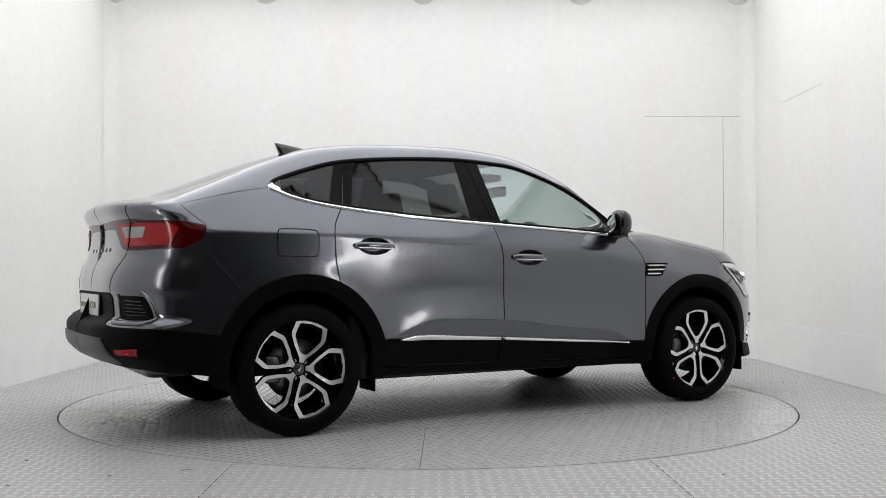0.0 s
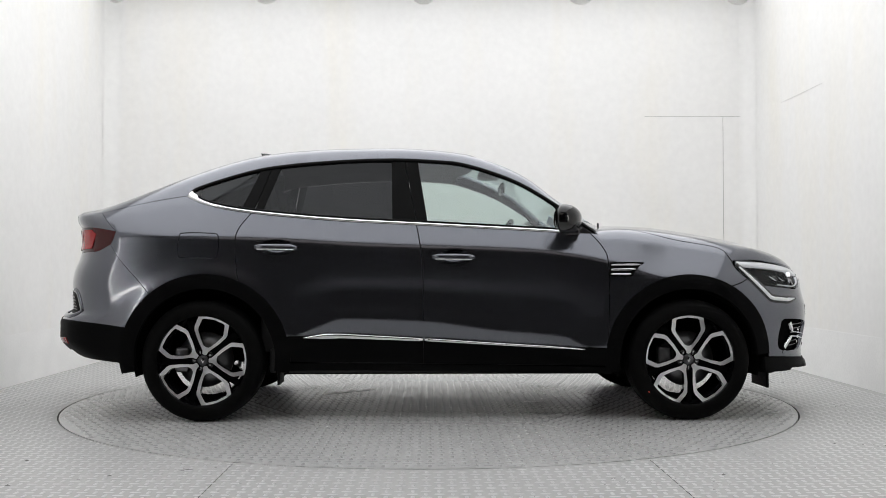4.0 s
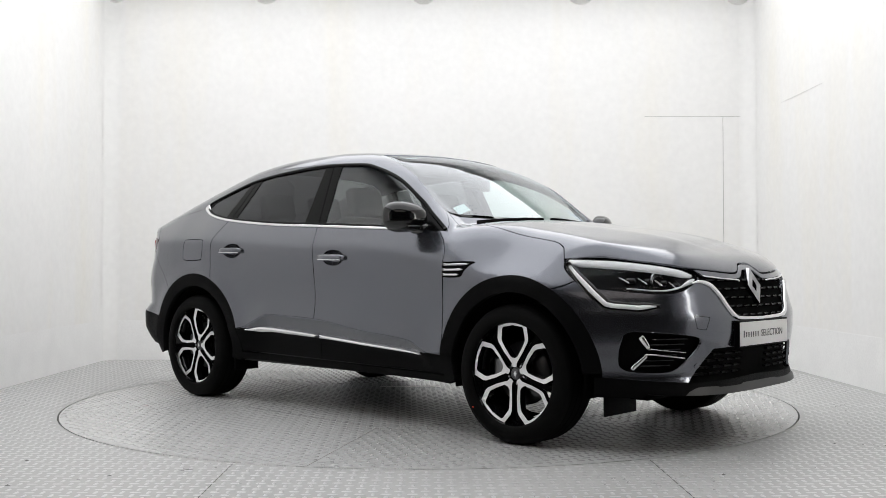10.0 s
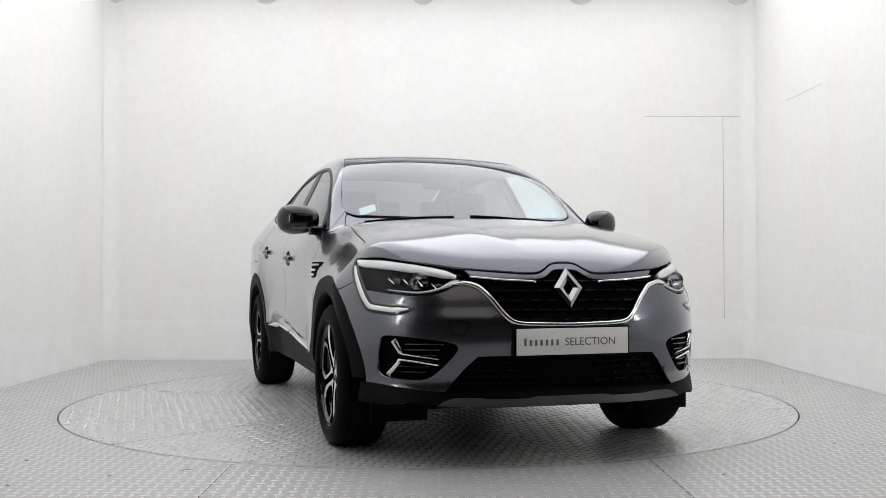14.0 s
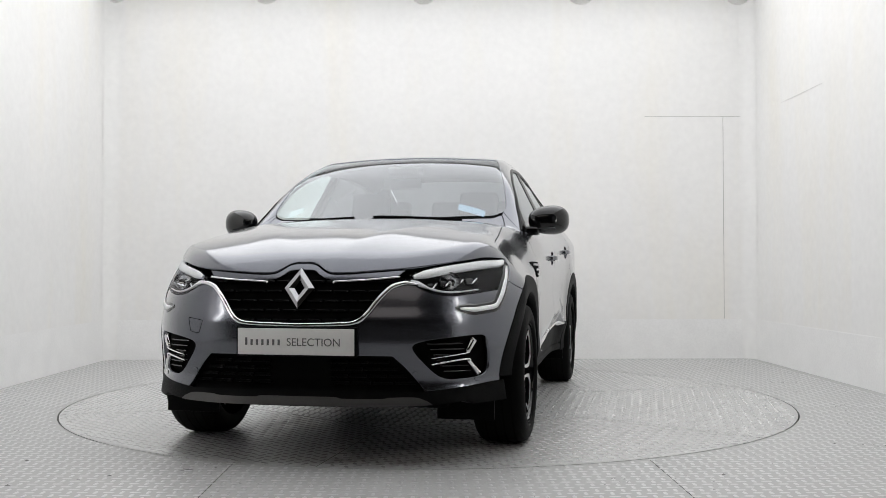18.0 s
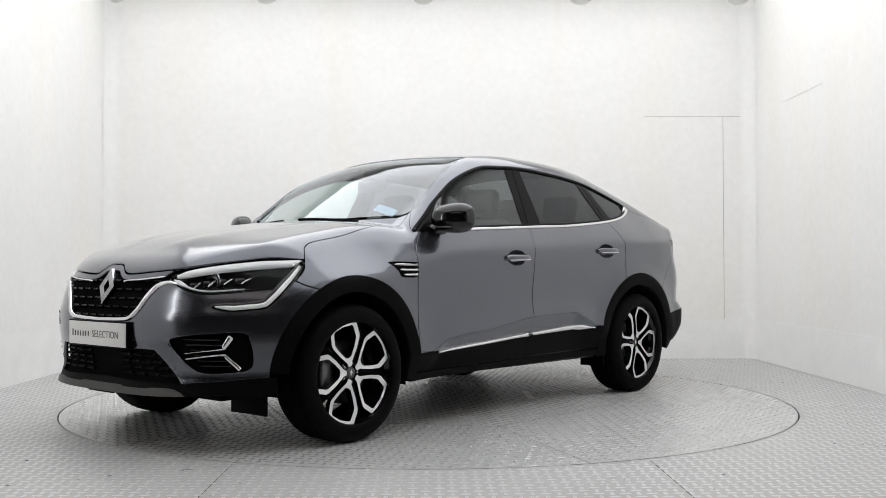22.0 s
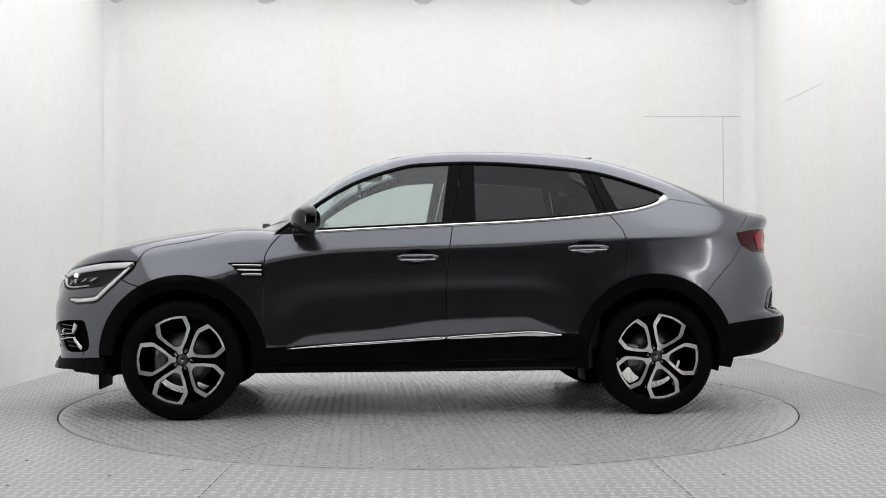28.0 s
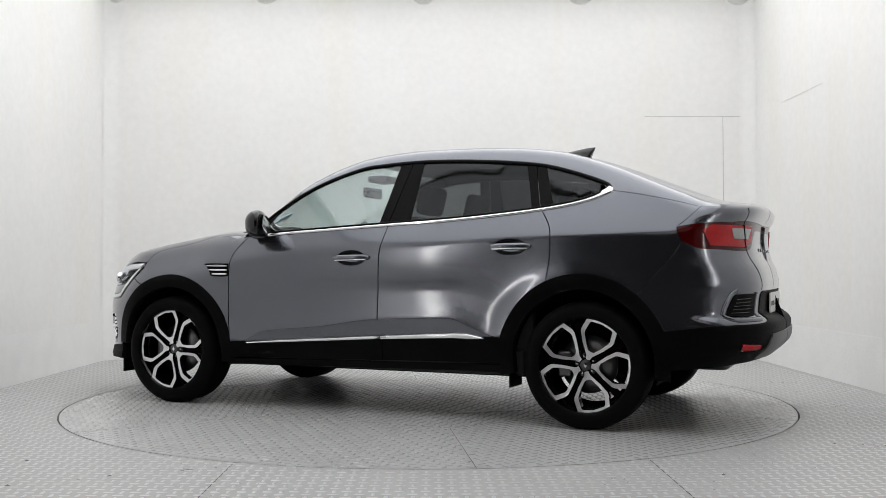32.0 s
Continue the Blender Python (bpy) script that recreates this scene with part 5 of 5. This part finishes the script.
def inside(ob):
    """Underbody, wheel wells, cabin and mirrors."""
    part("underbody", box_bm(-1.15, 1.95, -0.60, 0.60, 0.23, 0.42, 0.03), DARK, ob)
    part("engine_block", box_bm(0.95, 2.0, -0.55, 0.55, 0.36, 0.82, 0.05), DARK, ob)
    part("boot_well", box_bm(-2.1, -1.0, -0.58, 0.58, 0.42, 0.95, 0.05), DARK, ob)
    part("cabin_floor", box_bm(-1.0, 0.97, -0.80, 0.80, 0.26, 0.40, 0.02), TRIM, ob)
    for s in (1, -1):
        for x in (WHEEL_F, -1.345):
            v, f = lathe([(0.40, 0.0), (0.40, 0.26), (0.0, 0.262)], 32, -0.25, math.pi + 0.25)
            v = [(x + a, s * (0.855 - b), 0.345 + c) for a, b, c in v]
            mesh_part("wheel_well", v, f, DARK, ob)
        part("door_trim", box_bm(-1.05, 0.90, s * 0.76 - 0.02, s * 0.76 + 0.02, 0.38, 1.03, 0.015), TRIM, ob)
        part("mud_flap", box_bm(-0.945, -0.932, s * 0.77 - 0.09, s * 0.77 + 0.09, 0.20, 0.34, 0.004), CLAD, ob)
    part("rear_axle", box_bm(-1.42, -1.30, -0.62, 0.62, 0.29, 0.36, 0.02), DARK, ob)
    part("silencer", box_bm(-2.02, -1.78, -0.40, 0.30, 0.28, 0.40, 0.05, 3), DISC, ob, "grey metal exhaust silencer")
    # dashboard, wheel, seats
    part("dashboard", box_bm(0.50, 1.0, -0.70, 0.70, 0.70, 1.035, 0.06, 4), TRIM, ob)
    part("screen", box_bm(0.475, 0.495, -0.09, 0.09, 0.90, 1.12, 0.008), GLOSS, ob)
    v, f = [], []
    for i in range(32):
        a = 2 * math.pi * i / 32
        for j in range(8):
            b = 2 * math.pi * j / 8
            r = 0.175 + 0.016 * math.cos(b)
            p = pose(0.33, -0.36, 0.98, 0, -65, 0) @ Vector((r * math.cos(a), r * math.sin(a), 0.016 * math.sin(b)))
            v.append(p)
            f.append((i * 8 + j, ((i + 1) % 32) * 8 + j, ((i + 1) % 32) * 8 + (j + 1) % 8, i * 8 + (j + 1) % 8))
    mesh_part("steering_wheel", v, f, TRIM, ob)
    for y in (-0.37, 0.37):
        seat(ob, -0.05, y, 0.50)
    for y in (-0.42, 0.0, 0.42):
        seat(ob, -0.88, y, 0.40 if y else 0.30)
    part("inner_mirror", box_bm(0.36, 0.385, -0.12, 0.12, 1.33, 1.40, 0.012), GLOSS, ob)
    part("camera_pod", box_bm(0.22, 0.36, -0.10, 0.10, 1.43, 1.475, 0.015), TRIM, ob)
    # wipers
    for y0, y1 in ((0.48, -0.02), (-0.12, -0.60)):
        a = Top.out(straight([(0.985 - 0.10 * abs(y0) ** 1.5, y0), (0.955 - 0.13 * abs(y1) ** 1.5, y1)], 10))
        sweep("wiper", a + (0, 0, 0.010), CLAD, ob, 0.011, 0.009, taper=((0, 0.4), (0.2, 1), (0.8, 1), (1, 0.3)), sink=0.012)
    for s in (1, -1):
        mirror_pod(ob, s)
    # stickers on the windscreen
    for x, y, w, d, mm in ((0.77, -0.55, 0.09, 0.05, STICKER), (0.79, 0.50, 0.15, 0.05, BLUESTICK), (0.235, -0.42, 0.09, 0.02, STICKER)):
        c = Top.out(straight([(x, y - w / 2), (x, y + w / 2), (x - d, y + w / 2), (x - d, y - w / 2), (x, y - w / 2)], 3))
        panel("sticker", patch(c[:-1], Top, 0.03), mm, ob, lift=-0.008, gap=0, depth=0.0005)


def seat(ob, x, y, wide):
    st = new("seat")
    st.parent = ob
    w = wide / 2
    part("cushion", box_bm(x - 0.05, x + 0.45, y - w, y + w, 0.46, 0.62, 0.05, 3), FABRIC, st)
    bm = box_bm(-0.07, 0.07, -w, w, 0.0, 0.60, 0.05, 3)
    bm.transform(pose(x - 0.02, y, 0.58, 0, -16, 0))
    part("backrest", bm, FABRIC, st)
    bm = box_bm(-0.045, 0.045, -0.13, 0.13, 0.62, 0.80, 0.04, 3)
    bm.transform(pose(x - 0.02, y, 0.58, 0, -14, 0))
    part("headrest", bm, FABRIC, st)


def mirror_pod(ob, s):
    """Gloss black door mirror on its foot."""
    mp = new("door_mirror")
    mp.parent = ob
    bm = bmesh.new()
    bmesh.ops.create_uvsphere(bm, u_segments=28, v_segments=18, radius=1.0)
    for v in bm.verts:
        x, y, z = v.co
        x = math.copysign(abs(x) ** 0.9, x)
        z = math.copysign(abs(z) ** 0.82, z)
        y = math.copysign(abs(y) ** 0.82, y)
        zz = z * (0.081 + 0.008 * y * s) + 0.002 * y * s
        v.co = Vector((0.655 + (x * 0.095 if x > 0 else x * 0.04) - 0.035 * (y * s), s * 0.922 + y * 0.112, 1.122 + zz))
    for f in bm.faces:
        f.smooth = True
    part("shell", bm, GLOSS, mp)
    part("foot", box_bm(0.66, 0.75, s * 0.83 - 0.045, s * 0.83 + 0.045, 1.035, 1.085, 0.015), GLOSS, mp)
    v, f = lathe([(0.0, 0.0), (0.9, 0.0), (1.0, 0.004)], 24)
    v = [(0.610 + b - 0.030 * a * s, s * 0.918 + a * 0.080, 1.122 + c * 0.055) for a, b, c in v]
    mesh_part("mirror_glass", v, f, CHROME, mp)
    part("indicator", box_bm(0.735, 0.744, s * 0.905 - 0.06, s * 0.905 + 0.06, 1.068, 1.076, 0.003), LAMPDARK, mp)


def wheel(ob, x, s):
    """Alloy wheel with five machined petals, tyre and brake."""
    wh = new("wheel")
    wh.parent = ob
    wh.matrix_local = pose(x, s * 0.79, WHEEL_Z, 0, 0, 0 if s > 0 else 180)
    # wheel space: +y outwards
    prof = [(0.245, -0.135), (0.262, -0.142), (0.30, -0.138), (0.325, -0.122), (0.336, -0.10), (0.3375, -0.06), (0.3375, 0.0), (0.3375, 0.06), (0.335, 0.078), (0.322, 0.098), (0.300, 0.108), (0.28, 0.111), (0.262, 0.110), (0.254, 0.106), (0.248, 0.096)]
    v, f = lathe(prof, 72)
    mesh_part("tyre", v, f, RUBBER, wh, "black road tyre")
    bm = bmesh.new()
    for y in (-0.075, -0.03, 0.012, 0.055):
        pr = [(0.3382, y - 0.004), (0.3386, y), (0.3382, y + 0.004)]
        vv, ff = lathe(pr, 72)
        vs = [bm.verts.new(q) for q in vv]
        for q in ff:
            bm.faces.new([vs[i] for i in q])
    part("tread_groove", bm, DARK, wh)
    rim = new("rim")
    rim.parent = wh
    v, f = lathe([(0.250, 0.100), (0.253, 0.090), (0.246, 0.080), (0.230, 0.05), (0.214, 0.0), (0.21, -0.12)], 64)
    mesh_part("barrel", v, f, GLOSS, rim)
    v, f = lathe([(0.0, 0.052), (0.060, 0.052), (0.068, 0.045), (0.07, 0.0), (0.0, 0.0)], 40)
    mesh_part("hub", v, f, GLOSS, rim)
    v, f = lathe([(0.0, 0.066), (0.024, 0.066), (0.0285, 0.062), (0.030, 0.050)], 32)
    mesh_part("centre_cap", v, f, LAMPDARK, rim, "dark cap with lozenge")
    lz = [(0, 0.0665, 0.016), (0.009, 0.0665, 0), (0, 0.0665, -0.016), (-0.009, 0.0665, 0), (0, 0.069, 0.0)]
    mesh_part("lozenge", lz, [(4, 1, 0), (4, 2, 1), (4, 3, 2), (4, 0, 3)], CHROME, rim)
    outer = np.array([(0.0, 0.033), (0.012, 0.035), (0.016, 0.054), (0.060, 0.108), (0.091, 0.156), (0.095, 0.174), (0.088, 0.230), (0.078, 0.239), (0.0, 0.250)])
    hole = np.array([(0.0, 0.077), (0.010, 0.0785), (0.020, 0.083), (0.045, 0.116), (0.070, 0.157), (0.072, 0.171), (0.065, 0.221), (0.057, 0.228), (0.0, 0.236)])
    def ring(c):
        return np.concatenate([c, (c * (-1, 1))[::-1][1:-1]])
    O, I = ring(outer), ring(hole)
    face = lambda q, h: np.array([(a, h - 0.10 * max(0.0, 0.10 - b) + 0.10 * max(0.0, b - 0.10) * 0.35, b) for a, b in q])
    n = len(O)
    v = np.concatenate([face(O, 0.076), face(I, 0.073), face(O * (1.03, 1.0), 0.052), face(I * (0.96, 1.0), 0.035)])
    f = []
    for i in range(n):
        j = (i + 1) % n
        f += [(i, j, n + j, n + i)]
    side = []
    for i in range(n):
        j = (i + 1) % n
        side += [(j, i, 2 * n + i, 2 * n + j), (n + i, n + j, 3 * n + j, 3 * n + i)]
    for k in range(5):
        a = math.radians(72 * k + {(True, 1): 16, (False, 1): -24, (True, -1): 1.7, (False, -1): -16}[(x > 0, s)])
        rot = Matrix.Rotation(a, 4, "Y")
        vv = [rot @ Vector(q) for q in v]
        pt = mesh_part("petal", vv, f, MACHINED, rim, "machined silver spoke loop", smooth=False)
        mesh_part("petal_flank", vv, side, GLOSS, rim, smooth=False)
        bm = box_bm(-0.018, 0.018, 0.012, 0.050, 0.05, 0.232, 0.006)
        bm.transform(Matrix.Rotation(a + math.radians(36), 4, "Y"))
        part("spoke", bm, CLAD, rim)
        vn, fn = lathe([(0.0, 0.066), (0.006, 0.066), (0.0085, 0.062), (0.009, 0.045)], 10)
        c, d = 0.047 * math.sin(a + math.radians(36)), 0.047 * math.cos(a + math.radians(36))
        mesh_part("wheel_bolt", [(p + c, q - 0.006, r + d) for p, q, r in vn], fn, SATIN, rim)
    v, f = lathe([(0.06, 0.0), (0.155, 0.0), (0.155, -0.022), (0.06, -0.022)], 48)
    mesh_part("brake_disc", v, f, DISC, wh)
    part("brake_caliper", box_bm(0.085, 0.165, -0.03, 0.030, -0.07, 0.07, 0.015), DISC, wh)
    # red paint dot on the tyre wall
    dots = {(True, 1): (0.173, -0.225), (True, -1): (-0.233, -0.175), (False, 1): (-0.132, -0.244), (False, -1): (0.148, 0.231)}
    dx, dz = dots[(x > 0, s)]
    v, f = lathe([(0.0, 0.004), (0.006, 0.003), (0.007, 0.0)], 12)
    mesh_part("paint_dot", [(a + dx * s, b + 0.106, c + dz) for a, b, c in v], f, REDDOT, wh, "small red paint dot")


# ---------------------------------------------------------------- build
studio()
seam_line("trim_seam_upper", 2.05, 3.05, 2.306, 2.3085)
tagged(part("trim_seam_side", box_bm(HALL["right"] - 0.003, HALL["right"] + 0.001, 1.2, 2.1, 2.3057, 2.3070), FAINTW),
       "thin joint between white wall sheets", "trim", kind="structure")
seam_line("trim_seam_upright", 2.797, 2.8005, 0.38, 2.305)
ceiling_light(-2.95, 2.95, -1.40, 2.5, 3.7, 136)
ceiling_light(-2.95, 2.95, -4.3, -1.402, 3.7, 62)
# Warm panel out in the hall, added unseen for the brownish bumper reflection.
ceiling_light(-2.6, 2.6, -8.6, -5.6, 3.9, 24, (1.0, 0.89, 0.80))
for side in (-1, 1):
    softbox(side * 2.72, -3.60, 1.40, 122)
for x in (-1.56, -0.06, 1.44, -3.0, 2.95):
    wall_shade_dome(x)
for x in (-0.858, 0.972):
    y = -math.sqrt((TABLE_R + 0.01) ** 2 - x * x)
    part("plate_joint", box_bm(x - 0.002, x + 0.002, -5.0, y, -0.001, 0.0006), JOINT, bpy.data.objects["floor"])
rng = random.Random(5)
for x, y, size in ((-1.02, -2.27, 0.035), (-1.78, -2.05, 0.014), (-1.31, -2.38, 0.016), (-1.65, -2.55, 0.018), (2.18, -1.75, 0.02), (1.95, -1.70, 0.012), (2.55, 0.9, 0.014), (2.5, -1.4, 0.012), (1.2, -2.4, 0.012), (-2.3, -1.6, 0.012)):
    pts = [(x + size * math.cos(a) * rng.uniform(0.5, 1), y + 0.45 * size * math.sin(a) * rng.uniform(0.5, 1)) for a in np.linspace(0, 2 * math.pi, 8)[:-1]]
    v = [(a, c, 0.0012) for a, c in pts] + [(x, y, 0.006)]
    tagged(mesh_part("debris_flake", v, [(i, (i + 1) % 7, 7) for i in range(7)], INK), "small dark dry flake lying on the metal floor", "debris", "flakes on the floor")
table = turntable()
vehicle = car()
treads("floor_treads", lambda x, y: (np.hypot(x, y) > TABLE_R + 0.03) & (abs(x) < 3.03) & (np.abs(x) < 0.5 * (y + 6.6)), -3.04, 3.04, -4.2, 2.84, 0.050, bpy.data.objects["floor"], TREAD)


# ---------------------------------------------------------------- movement
def motions():
    """The table and the car on it turn clockwise once steadily, about 7.4 degrees a second."""
    def turn(t):
        u = (t - 16) / 16
        return -87.77 - 7.3732 * (t - 16) - 0.303 * u * u + 1.047 * u ** 3
    rows = [(t * 0.5, turn(t * 0.5)) for t in range(65)]
    walk(table, [(t, pose(0, 0, 0, 0, 0, a)) for t, a in rows])
    walk(vehicle, [(t, pose(0, 0, 0, 0, 0, a) @ pose(0.0907, -0.0701, 0)) for t, a in rows])


motions()
